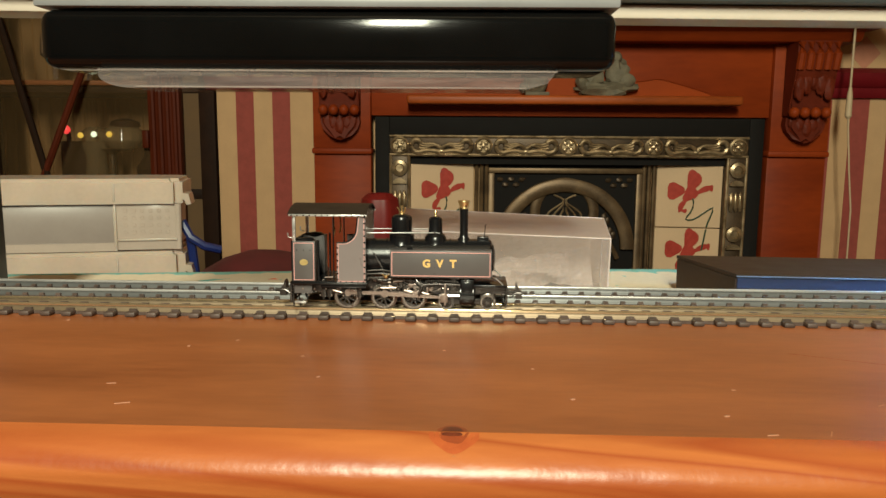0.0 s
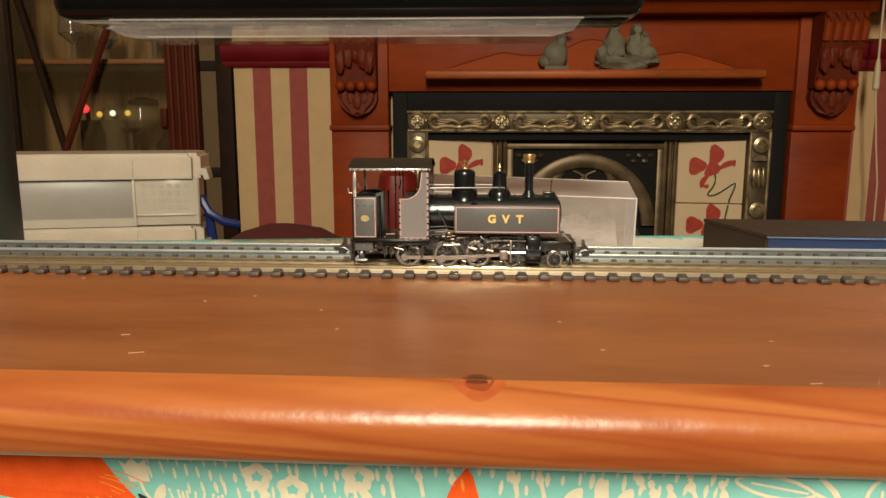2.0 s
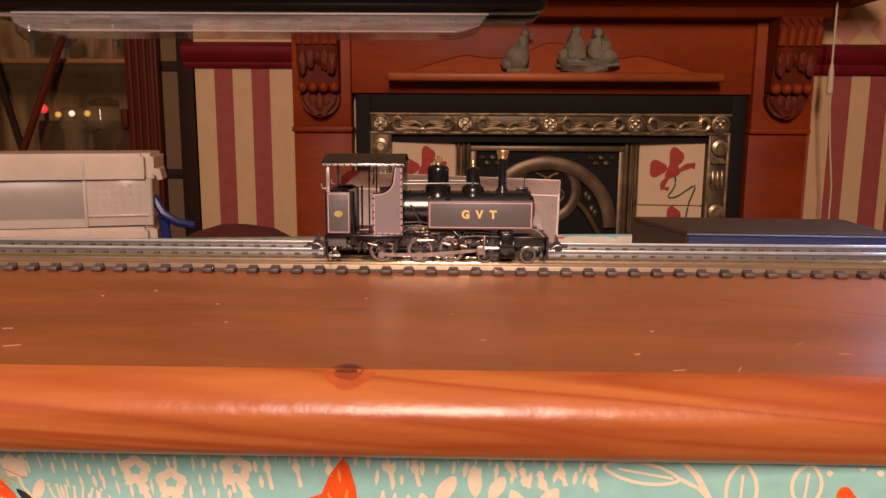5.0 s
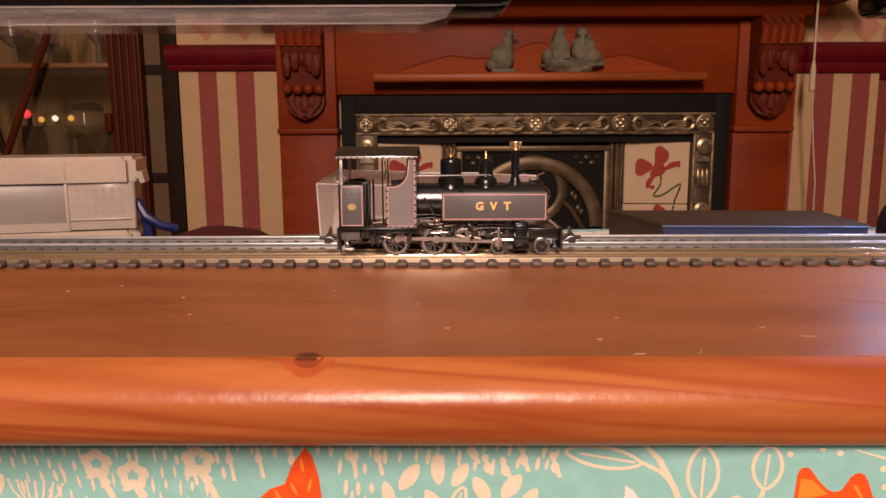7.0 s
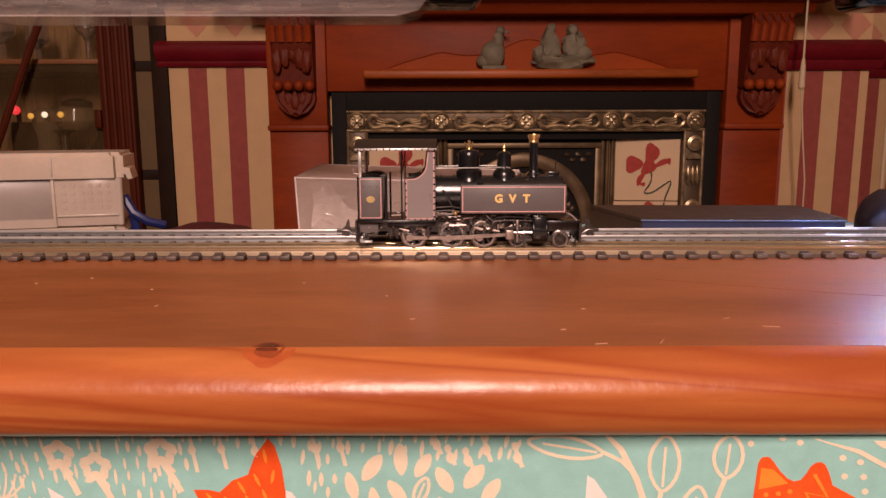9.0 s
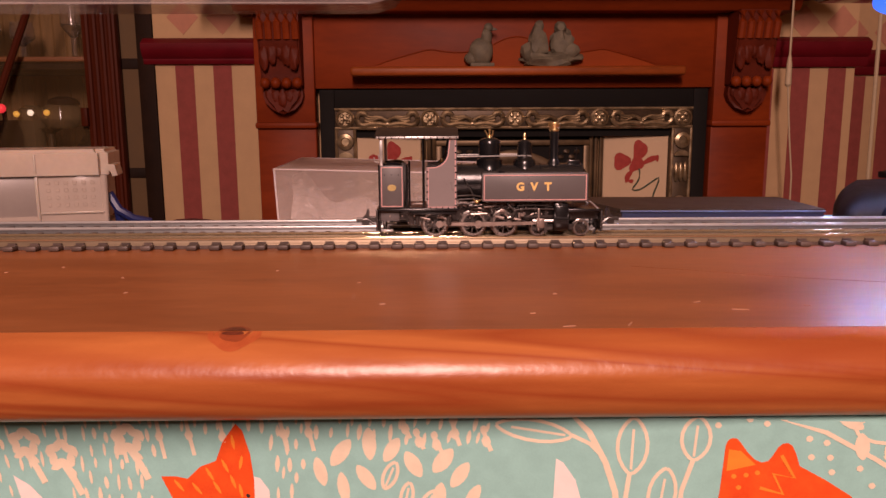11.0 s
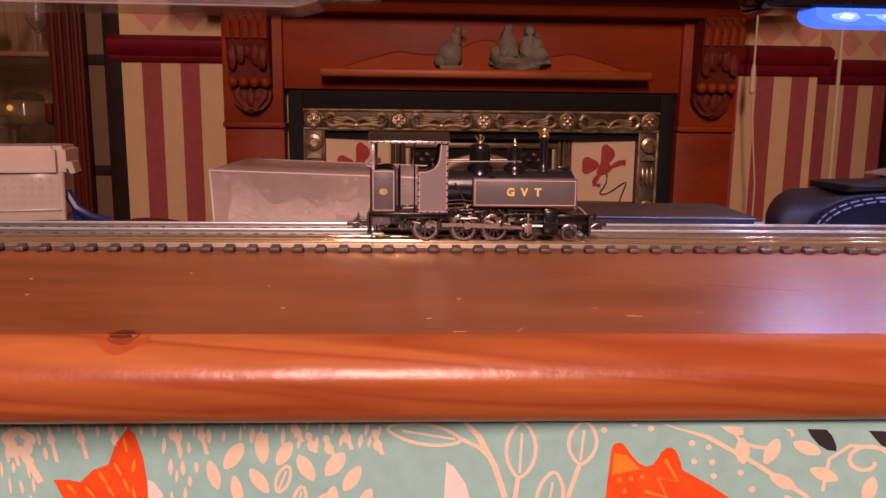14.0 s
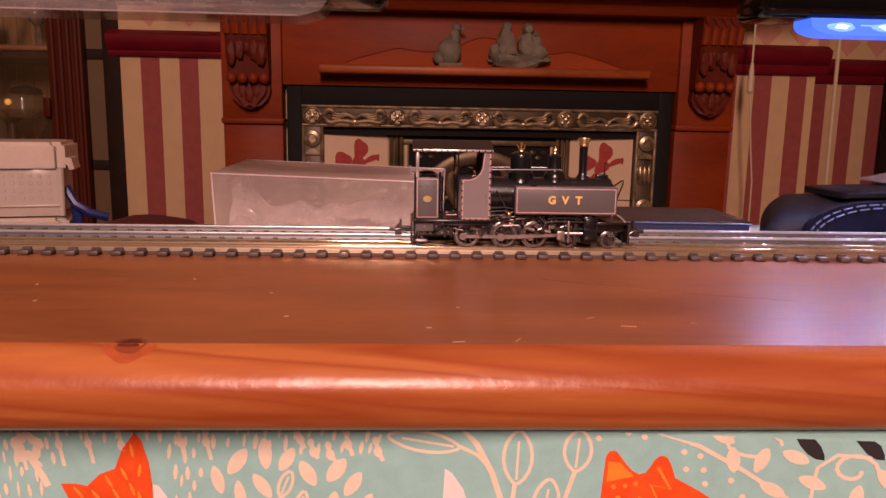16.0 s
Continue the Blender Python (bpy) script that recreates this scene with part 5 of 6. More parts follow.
def storage_box(z, label):
    ob = tagged(empty("storage_box", pose(-0.3395 - 0.266 * math.cos(radians(13)) - 0.055 * math.sin(radians(13)), 0.775 - 0.266 * math.sin(radians(13)) + 0.055 * math.cos(radians(13)), z, 0, 0, 13)), label, "storage box", group="stacked storage boxes")
    w, d, h = 0.266, 0.055, 0.058
    part("body", box(B(), -w + 0.008, w - 0.079, -d + 0.008, d - 0.008, 0.002, h, 0.003, 2), FROST_BAND, ob, "smoky translucent body")
    part("end_body", box(B(), w - 0.0785, w - 0.008, -d + 0.010, d - 0.008, 0.002, h, 0.004, 3), FROST_END, ob)
    part("end_shell", box(B(), w - 0.0785, w - 0.004, -d + 0.0055, -d + 0.0075, 0.001, h, 0.0008), GHOST, ob, "thin milky end panel")
    part("end_corner", tube(B(), [(w - 0.0075, -d + 0.0095, 0.001), (w - 0.0065, -d + 0.0085, h)], 0.0045, 10), GHOST, ob)
    bm = box(B(), -w, w, -d, d, h + 0.0002, h + 0.031)
    bmesh.ops.bevel(bm, geom=[e for e in bm.edges if abs(e.verts[0].co.z - e.verts[1].co.z) > 0.01], offset=0.010, segments=4, affect="EDGES")
    bmesh.ops.bevel(bm, geom=[e for e in bm.edges if e.verts[0].co.z > h + 0.03 and e.verts[1].co.z > h + 0.03], offset=0.0045, segments=3, affect="EDGES")
    lid = part("lid", bm, MILKY, ob, "milky plastic lid")
    for i in range(6):
        for j in range(4):
            part("stud", box(B(), w - 0.070 + i * 0.0098, w - 0.0655 + i * 0.0098, -d + 0.0051, -d + 0.0056, 0.021 + j * 0.0088, 0.0252 + j * 0.0088, 0.0006, 1), GHOST, ob)
    part("ledge", box(B(), w - 0.078, w - 0.008, -d + 0.0030, -d + 0.0052, 0.0125, 0.0148, 0.0005), MILKY, ob)
    part("divider", box(B(), w - 0.0815, w - 0.0780, -d + 0.0030, -d + 0.0078, 0.0, h, 0.0008), MILKY, ob)
    for x in (-0.18, -0.02, w - 0.080):
        part("rib", box(B(), x, x + 0.0024, -d - 0.0012, -d + 0.0005, h + 0.0035, h + 0.025, 0.0005), MILKY, lid)
    part("foot_band", box(B(), -w + 0.007, w - 0.082, -d + 0.006, -d + 0.0078, 0.0, 0.010), GHOST, ob)
    part("catch", prism(B(), [(w - 0.002, h + 0.013), (w + 0.007, h + 0.012), (w + 0.010, h - 0.001), (w + 0.004, h - 0.002), (w + 0.002, h + 0.004), (w - 0.002, h + 0.005)], "y", -0.048, -0.005), MILKY, ob)
    return ob


storage_box(-0.1705, "translucent plastic storage box with a milky lid under another")
upper = storage_box(-0.0805, "translucent plastic storage box with a milky lid and blue strap")
bm = tube(B(), [(0.262, -0.03, 0.034), (0.272, -0.035, 0.014), (0.288, -0.035, 0.002), (0.308, -0.03, -0.004)], 0.0055, 8)
part("strap", bm, BLUE, upper, "blue plastic strap")
part("strap_tail", tube(B(), [(0.270, -0.02, 0.012), (0.274, -0.02, -0.03), (0.276, -0.02, -0.07)], 0.006, 8), BLUE, upper)
stand = tagged(empty("low_table", pose(-0.6, 0.80, FLOOR)), "dark wooden low table under the storage boxes", "table")
part("tabletop", box(B(), -0.30, 0.30, -0.19, 0.19, 0.56, 0.5885, 0.004), DARKWOOD, stand)
for x, y in ((-0.26, -0.15), (0.26, -0.15), (-0.26, 0.15), (0.26, 0.15)):
    part("leg", box(B(), x - 0.02, x + 0.02, y - 0.02, y + 0.02, 0, 0.56, 0.003), DARKWOOD, stand)
stool = tagged(empty("upholstered_stool", pose(-0.208, 0.66, FLOOR)), "round stool with a dark red velvet seat", "stool")
part("seat", blob(B(), (0, 0, 0.614), (0.100, 0.105, 0.085), 0.03, 3), REDCLOTH, stool)
part("base", lathe(B(), [(0.15, 0.0), (0.15, 0.02), (0.03, 0.05), (0.03, 0.50), (0.09, 0.56)], (0, 0, 0), "z", 24), SHADOWWOOD, stool)
can = tagged(empty("candle_stand", pose(-0.148, 1.30, FLOOR)), "dark red lobed pillar candle on a tall black stand", "candle")
bm = lathe(B(), [(0.026, 0.57), (0.034, 0.59), (0.036, 0.63), (0.037, 0.68), (0.034, 0.704), (0.022, 0.714), (0.004, 0.706)], (0, 0, 0), "z", 40)
for v in bm.verts:
    k = 1 + 0.045 * math.cos(6 * math.atan2(v.co.y, v.co.x))
    v.co.x, v.co.y = v.co.x * k, v.co.y * k
part("candle", bm, WAX, can)
part("stand", lathe(B(), [(0.09, 0), (0.09, 0.015), (0.014, 0.04), (0.012, 0.53), (0.04, 0.568)], (0, 0, 0), "z", 20), IRON, can)

# ---- the locomotive, in millimetres of its own space: x ahead, y away, z up from the rail ----
loco = tagged(empty("model_locomotive"), "slate grey and black narrow gauge model steam locomotive with pink lining", "model locomotive")


def lift(z):
    return z + 1.4 * min(1.0, max(0.0, (z - 2.5) / 4.0))


def mm(bm):
    bmesh.ops.scale(bm, vec=(0.001, 0.001, 0.001), verts=bm.verts)
    return bm


def lp(name, bm, material, label="", parent=None, smooth=35):
    for v in bm.verts:
        v.co = (v.co.x * 1.002, v.co.y, lift(v.co.z))
    return part(name, mm(bm), material, parent or loco, label, smooth)


def panel(parent, name, poly, y, s, t=0.25):
    return lp(name, prism(B(), poly, "y", y, y - s * -t), GREY, parent=parent)


def lining(parent, poly, y, s, w=0.24, inset=0.50):
    """A thin painted line that follows a closed outline, a little inside it."""
    n = len(poly)
    area = sum(poly[i][0] * poly[(i + 1) % n][1] - poly[(i + 1) % n][0] * poly[i][1] for i in range(n))
    sign = 1 if area > 0 else -1
    bm = B()

    def off(d):
        out = []
        for i in range(n):
            p0, p1, p2 = Vector(poly[i - 1]), Vector(poly[i]), Vector(poly[(i + 1) % n])
            n1 = Vector((-(p1 - p0).y, (p1 - p0).x)).normalized() * sign
            n2 = Vector((-(p2 - p1).y, (p2 - p1).x)).normalized() * sign
            b = (n1 + n2).normalized()
            out.append(p1 + b * (d / max(0.4, b.dot(n1))))
        return out
    a, b = off(inset), off(inset + w)
    va, vb = [bm.verts.new((p.x, y + s * 0.05, p.y)) for p in a], [bm.verts.new((p.x, y + s * 0.05, p.y)) for p in b]
    for i in range(n):
        bm.faces.new((va[i], va[(i + 1) % n], vb[(i + 1) % n], vb[i]))
    return lp("lining", bm, PINK, "thin pink lining", parent, smooth=0)


HALF = 10.6   # half the width over the tanks
# frames, footplate, beams
for s in (-1, 1):
    lp("frame", prism(B(), [(-32.4, 4.4), (-32.4, 7.2), (37.6, 7.2), (37.6, 4.4), (27.0, 4.2), (25.0, 4.2), (-22.0, 4.2), (-24.0, 4.4)], "y", s * 3.2, s * 3.9), DARK)
lp("footplate", box(B(), -33.0, -7.6, -HALF, HALF, 7.2, 7.9, 0.15), BLACK)
lp("front_platform", box(B(), 26.6, 38.0, -8.6, 8.6, 6.6, 7.4, 0.15), BLACK)
lp("running_plate", box(B(), -7.6, 26.6, -6.0, 6.0, 7.3, 7.9, 0.1), BLACK)
for x0, x1, z0, z1 in ((-33.6, -32.9, 2.0, 7.6), (37.4, 38.1, 1.6, 7.2)):
    lp("buffer_beam", box(B(), x0, x1, -8.6, 8.6, z0, z1, 0.12), DARK)
for s in (-1, 1):
    lp("sand_pipe", tube(B(), [(-31.5, s * 5.2, 4.5), (-31.2, s * 5.0, 1.6), (-30.6, s * 4.8, 0.5)], 0.25, 6), DARK)
    lp("lower_panel", box(B(), -32.0, -26.2, s * 8.6, s * 8.9, 4.6, 7.1, 0.1), GREY)
    lp("step_hanger", tube(B(), [(-32.2, s * 8.8, 7.1), (-32.4, s * 8.9, 3.0), (-32.2, s * 8.8, 0.9)], 0.36, 8), DARK)
    lp("step", box(B(), -31.9, -28.2, s * 7.6, s * 9.0, 2.0, 2.6, 0.1), RAIL_GREY)
    lp("step_plate", box(B(), -30.4, -29.2, s * 8.2, s * 8.8, 2.6, 3.4, 0.1), DARK)
    lp("valance", box(B(), -23.0, -8.2, s * 9.6, s * 9.9, 6.2, 7.1, 0.1), BLACK)
    for x in (-22.4, -20.4, -10.6):
        lp("spring", box(B(), x - 0.8, x + 0.8, s * 7.6, s * 8.3, 3.6, 6.4, 0.2), DARK)
        lp("hanger", tube(B(), [(x, s * 8.3, 7.2), (x, s * 8.4, 3.0)], 0.22, 6), DARK)


def coupling(x, d):
    c = lp("coupling", box(B(), min(x, x + d * 3.4), max(x, x + d * 3.4), -1.2, 1.2, 3.6, 4.9, 0.2), DARK)
    lp("head", prism(B(), [(x + d * 2.6, 2.9), (x + d * 4.6, 2.9), (x + d * 4.6, 4.6), (x + d * 3.4, 5.6), (x + d * 3.0, 6.9), (x + d * 2.6, 6.0)], "y", -1.9, 1.9), DARK, parent=c)
    lp("drawbar", tube(B(), [(x + d * 4.4, 0, 4.1), (x + d * 6.3, 0, 4.1)], 0.5, 8), DARK, parent=c)
    lp("hook", tube(B(), [(x + d * 1.0, -1.7, 3.2), (x + d * 3.0, -1.7, 4.4), (x + d * 4.6, -1.7, 4.2)], 0.3, 6), DARK, parent=c)


coupling(-33.6, -1.12)
coupling(38.1, 1.12)

# boiler, smokebox, fittings
boiler = lp("boiler", lathe(B(), [(5.6, -8.6), (5.9, -8.4), (5.9, 24.0), (6.1, 24.0), (6.1, 32.2), (5.6, 32.7), (4.6, 33.0)], (0, 0, 15.4), "x", 36), BLACK, "black boiler and smokebox")
for x in (-6.4, -2.2, 19.0, 24.2):
    lp("boiler_band", lathe(B(), [(6.05, x - 0.25), (6.2, x - 0.2), (6.2, x + 0.2), (6.05, x + 0.25)], (0, 0, 15.4), "x", 36), BLACK, parent=boiler)
lp("smokebox_door", lathe(B(), [(4.6, 33.0), (4.4, 33.5), (2.5, 34.0), (0.4, 34.2)], (0, 0, 15.2), "x", 28), BLACK)
lp("dome", lathe(B(), [(4.6, 19.6), (4.3, 20.4), (4.2, 21.2), (4.2, 22.6), (3.9, 23.0), (3.45, 23.3), (3.45, 27.6), (3.40, 28.5), (2.9, 29.2), (1.8, 29.6), (0.2, 29.8)], (2.7, 0, 0), "z", 32), BLACK, "black steam dome")
lp("sand_dome", lathe(B(), [(4.0, 19.6), (3.8, 20.2), (3.7, 21.0), (3.6, 22.0), (3.1, 22.8), (2.5, 23.3), (2.3, 24.2), (2.25, 27.2), (2.2, 28.2), (1.5, 28.8), (0.2, 29.1)], (14.0, 0, 0), "z", 32), BLACK, "black sand dome")
lp("dome_finial", lathe(B(), [(0.5, 28.9), (0.3, 29.6), (0.55, 30.1), (0.3, 30.8), (0.1, 31.3)], (14.0, 0, 0), "z", 12), BRASS, "brass finial")
wh = lp("whistle", lathe(B(), [(0.9, 29.6), (0.8, 30.2), (0.3, 30.4), (0.3, 31.8), (0.5, 31.9), (0.5, 32.4), (0.1, 32.5)], (2.7, 0, 0), "z", 12), BRASS, "brass whistles")
for x in (-0.9, 1.0):
    lp("pipe", tube(B(), [(2.7 + x * 0.6, 0, 29.9), (2.7 + x, 0, 30.9), (2.7 + x * (1.7 if x < 0 else 1.1), 0, 32.0)], 0.26, 6), BRASS, parent=wh)
chim = lp("chimney", lathe(B(), [(2.4, 20.6), (2.1, 21.4), (1.55, 22.2), (1.35, 23.0), (1.40, 32.1), (1.4, 32.3)], (23.5, 0, 0), "z", 28), BLACK, "tall black chimney")
lp("cap", lathe(B(), [(1.45, 31.6), (1.65, 32.0), (1.55, 32.4), (1.6, 32.9), (1.95, 33.4), (2.05, 34.0), (1.95, 34.4), (1.2, 34.4), (1.1, 32.6)], (23.5, 0, 0), "z", 28), BRASS, "brass chimney cap", chim)
lp("headlamp_bracket", box(B(), 28.0, 31.8, -1.4, 1.4, 21.2, 22.4, 0.2), BLACK)
lp("lamp_iron", tube(B(), [(30.4, -1.0, 21.6), (30.6, -1.0, 26.2), (31.0, -1.0, 26.5)], 0.16, 6), BLACK)
for s in (-1, 1):
    rail = lp("handrail", tube(B(), [(-8.2, s * 5.9, 23.9), (14.6, s * 5.2, 24.1), (15.6, s * 4.8, 23.9)], 0.2, 6), RAIL_GREY, "thin steel handrail")
    for x in (3.0, 14.0):
        lp("knob", blob(B(), (x, s * 5.4, 24.0), (0.35, 0.35, 0.35), 0, 1), DARK, parent=rail)
    # pipes and brasswork between cab and tank
    for k, z in enumerate((9.0, 10.4, 11.6)):
        lp("pipe", tube(B(), [(-8.0, s * (7.0 + 0.4 * k), z), (-3.0, s * (7.2 + 0.3 * k), z + 0.3), (-0.4, s * 7.4, z - 0.2)], 0.28, 6), DARK)
    lp("diagonal_pipe", tube(B(), [(-5.8, s * 6.6, 17.2), (-3.2, s * 7.2, 12.6), (-2.2, s * 7.6, 10.0)], 0.26, 6), DARK)
    v = lp("valve", blob(B(), (-1.8, s * 8.4, 9.8), (0.7, 0.6, 0.7), 0, 2), BRASS, "brass injector valve")
    lp("valve_wheel", tube(B(), [(-2.9, s * 8.6, 10.6), (-1.8, s * 8.6, 9.8), (-0.7, s * 8.6, 10.5)], 0.22, 6), BRASS, parent=v)
    lp("injector", lathe(B(), [(0.3, -4.6), (0.75, -4.2), (0.75, -3.0), (0.45, -2.6), (0.45, -1.4)], (0, s * 8.2, 8.6), "x", 12), DARK)
    lp("feed_pipe", tube(B(), [(-7.0, s * 8.0, 7.9), (-6.2, s * 8.6, 9.2), (-4.4, s * 8.4, 8.8)], 0.25, 6), DARK)
# side tanks
for s in (-1, 1):
    y0, y1 = s * 5.2, s * HALF
    tank = lp("side_tank", box(B(), -0.2, 32.8, min(y0, y1), max(y0, y1), 10.0, 18.9, 0.25), GREY, "slate grey side tank with pink lining and gold letters")
    poly = [(-0.2, 10.0), (32.8, 10.0), (32.8, 18.9), (-0.2, 18.9)]
    lining(tank, poly, s * HALF, s)
    for i, ch in enumerate("GVT"):
        cu = bpy.data.curves.new("letter", "FONT")
        cu.body, cu.size, cu.align_x, cu.align_y, cu.extrude = ch, 3.4 * MM, "CENTER", "CENTER", 0.00004
        cu.offset = 0.00016
        tmp = new("tmp", cu)
        me = bpy.data.meshes.new_from_object(tmp)
        bpy.data.objects.remove(tmp)
        me.materials.clear()
        me.materials.append(GOLD)
        ob = new("letter", me)
        ob.parent = tank
        tagged(ob, "gold painted letter")
        ob.matrix_basis = pose((16.0 + s * -1 * (i - 1) * 4.3) * MM if s < 0 else (16.0 - (i - 1) * 4.3) * MM, s * (HALF + 0.06) * MM, 16.0 * MM, 90, 0, 0 if s < 0 else 180)
    for i in range(4):
        lp("rivet", blob(B(), (14.2, s * HALF, 11.4 + i * 2.0), (0.14, 0.12, 0.14), 0, 1), BLACK, parent=tank)
    lp("tank_strap", box(B(), 24.0, 24.8, min(s * 5.0, s * 9.6), max(s * 5.0, s * 9.6), 7.6, 9.95), DARK)
    lp("tank_filler", lathe(B(), [(1.0, 18.9), (1.0, 19.4), (0.7, 19.7)], (6.0, s * 8.0, 0), "z", 14), BLACK, parent=tank)
    lp("step_brace", tube(B(), [(33.0, s * 8.0, 10.4), (35.0, s * 8.2, 9.0), (36.6, s * 8.0, 7.4)], 0.25, 6), RAIL_GREY)
    lp("bogie_step", box(B(), 33.0, 34.2, min(s * 7.2, s * 8.8), max(s * 7.2, s * 8.8), 10.2, 10.6), DARK)
# cab
cabn = lp("cab_floor", box(B(), -32.6, -8.0, -9.8, 9.8, 7.9, 8.3), BLACK)
for s in (-1, 1):
    poly = [(-17.5, 8.0), (-8.1, 8.0), (-8.1, 30.2), (-10.6, 30.2)] + [(-10.9 - 4.6 * (1 - math.cos(a)) - 0.2, 25.8 - 4.6 * math.sin(a)) for a in [math.pi / 2 * k / 8 for k in range(9)]] + [(-17.5, 21.2)]
    side = lp("cab_side", prism(B(), poly, "y", s * (HALF - 0.35), s * (HALF - 0.02)), CABSIDE_SHEEN, "slate grey cab side sheet with a curved opening")
    lining(side, poly, s * (HALF - 0.02), s, 0.20, 0.40)
    # beading round the opening and rivets along the edges
    lp("beading", tube(B(), [(x, s * (HALF - 0.1), z) for x, z in poly[3:]], 0.22, 6), BLACK, parent=side)
    for i in range(11):
        lp("rivet", blob(B(), (-8.45, s * (HALF + 0.0), 9.0 + i * 2.05), (0.36, 0.2, 0.36), 0, 1), BLACK, parent=side)
        if i < 6:
            lp("rivet", blob(B(), (-17.3, s * (HALF + 0.0), 9.0 + i * 2.1), (0.36, 0.2, 0.36), 0, 1), BLACK, parent=side)
    for i in range(5):
        lp("rivet", blob(B(), (-16.4 + i * 1.9, s * (HALF + 0.0), 8.25), (0.32, 0.2, 0.32), 0, 1), BLACK, parent=side)
    poly = [(-32.0, 8.3), (-24.6, 8.3), (-24.6, 21.4), (-32.0, 21.4)]
    bunk = lp("bunker_side", box(B(), -32.0, -24.6, min(s * 5.5, s * (HALF - 0.02)), max(s * 5.5, s * (HALF - 0.02)), 8.3, 21.4, 0.2), GREY, "slate grey bunker side with an oval plate")
    lining(bunk, poly, s * (HALF - 0.02), s, 0.20, 0.40)
    lp("oval_plate", prism(B(), [(-28.3 + 1.35 * math.cos(t), 14.6 + 1.0 * math.sin(t)) for t in [2 * math.pi * k / 24 for k in range(24)]], "y", s * (HALF - 0.1), s * (HALF + 0.12)), PLATE, "oval pale gold plate", bunk)
    for i in range(3):
        lp("rivet", blob(B(), (-30.6 + i * 2.2, s * HALF, 18.6), (0.18, 0.14, 0.18), 0, 1), BLACK, parent=bunk)
    lp("bunker_top", blob(B(), (-28.3, s * 7.6, 21.3), (3.6, 2.4, 1.2), 0.15, 2), BLACK, "heap of black coal", bunk)
    lp("cab_post", box(B(), -32.0, -31.0, min(s * 9.4, s * 10.3), max(s * 9.4, s * 10.3), 21.4, 30.3, 0.1), RAIL_GREY)
    lp("grab_rail", tube(B(), [(-18.6, s * 10.2, 8.4), (-18.6, s * 10.2, 29.8)], 0.24, 6), BLACK)
    lp("lever", tube(B(), [(-19.4, s * 6.0, 22.4), (-18.9, s * 6.0, 24.6), (-19.2, s * 6.0, 28.0)], 0.3, 6), BRASS, "brass lever")
    lp("door_post", tube(B(), [(-23.6, s * 10.0, 8.3), (-23.6, s * 10.0, 21.8)], 0.35, 6), BLACK)
    lp("lamp_hook", tube(B(), [(-32.4, s * 9.0, 22.4), (-33.6, s * 9.0, 22.6), (-33.8, s * 9.0, 24.0)], 0.22, 6), RAIL_GREY)
    lp("eave", box(B(), -32.9, -7.6, min(s * 10.4, s * 11.4), max(s * 10.4, s * 11.4), 29.7, 30.35, 0.1), RAIL_GREY)
    for i in range(13):
        lp("eave_rivet", blob(B(), (-32.0 + i * 1.98, s * 11.45, 30.0), (0.28, 0.2, 0.28), 0, 1), BLACK)
# spectacle plate, backhead, bunker back
lp("front_plate", prism(B(), [(-10.2, 8.3), (10.2, 8.3), (10.2, 30.2), (6.6, 31.9), (0, 32.5), (-6.6, 31.9), (-10.2, 30.2)], "x", -8.6, -8.2), BLACK)
lp("backhead", lathe(B(), [(5.4, -8.8), (5.4, -11.6), (4.8, -12.0), (0.5, -12.1)], (0, 0, 14.4), "x", 24), BLACK)
for k, (y, z) in enumerate(((-3.0, 20.6), (0.0, 21.4), (3.0, 20.6), (-1.5, 18.4), (1.8, 18.0))):
    lp("gauge", lathe(B(), [(0.9, -12.3), (0.9, -12.9), (0.2, -13.0)], (0, y, z), "x", 12), BRASS)
lp("regulator", tube(B(), [(-12.6, -2.6, 22.4), (-12.8, 0, 23.0), (-12.6, 2.6, 22.4)], 0.3, 6), BRASS)
lp("bunker_back", prism(B(), [(-10.2, 8.3), (10.2, 8.3), (10.2, 21.6), (-10.2, 21.6)], "x", -32.5, -32.1), BLACK)
prof = [(y, 30.6 + 2.5 * math.cos(y / 11.2 * math.pi / 2) ** 0.8 if abs(y) < 11.2 else 30.6) for y in [-11.2 + 22.4 * k / 16 for k in range(17)]]
prof += [(y, z - 0.45) for y, z in reversed(prof)]
lp("cab_roof", prism(B(), prof, "x", -33.2, -7.7), ROOF, "curved brown-black cab roof")

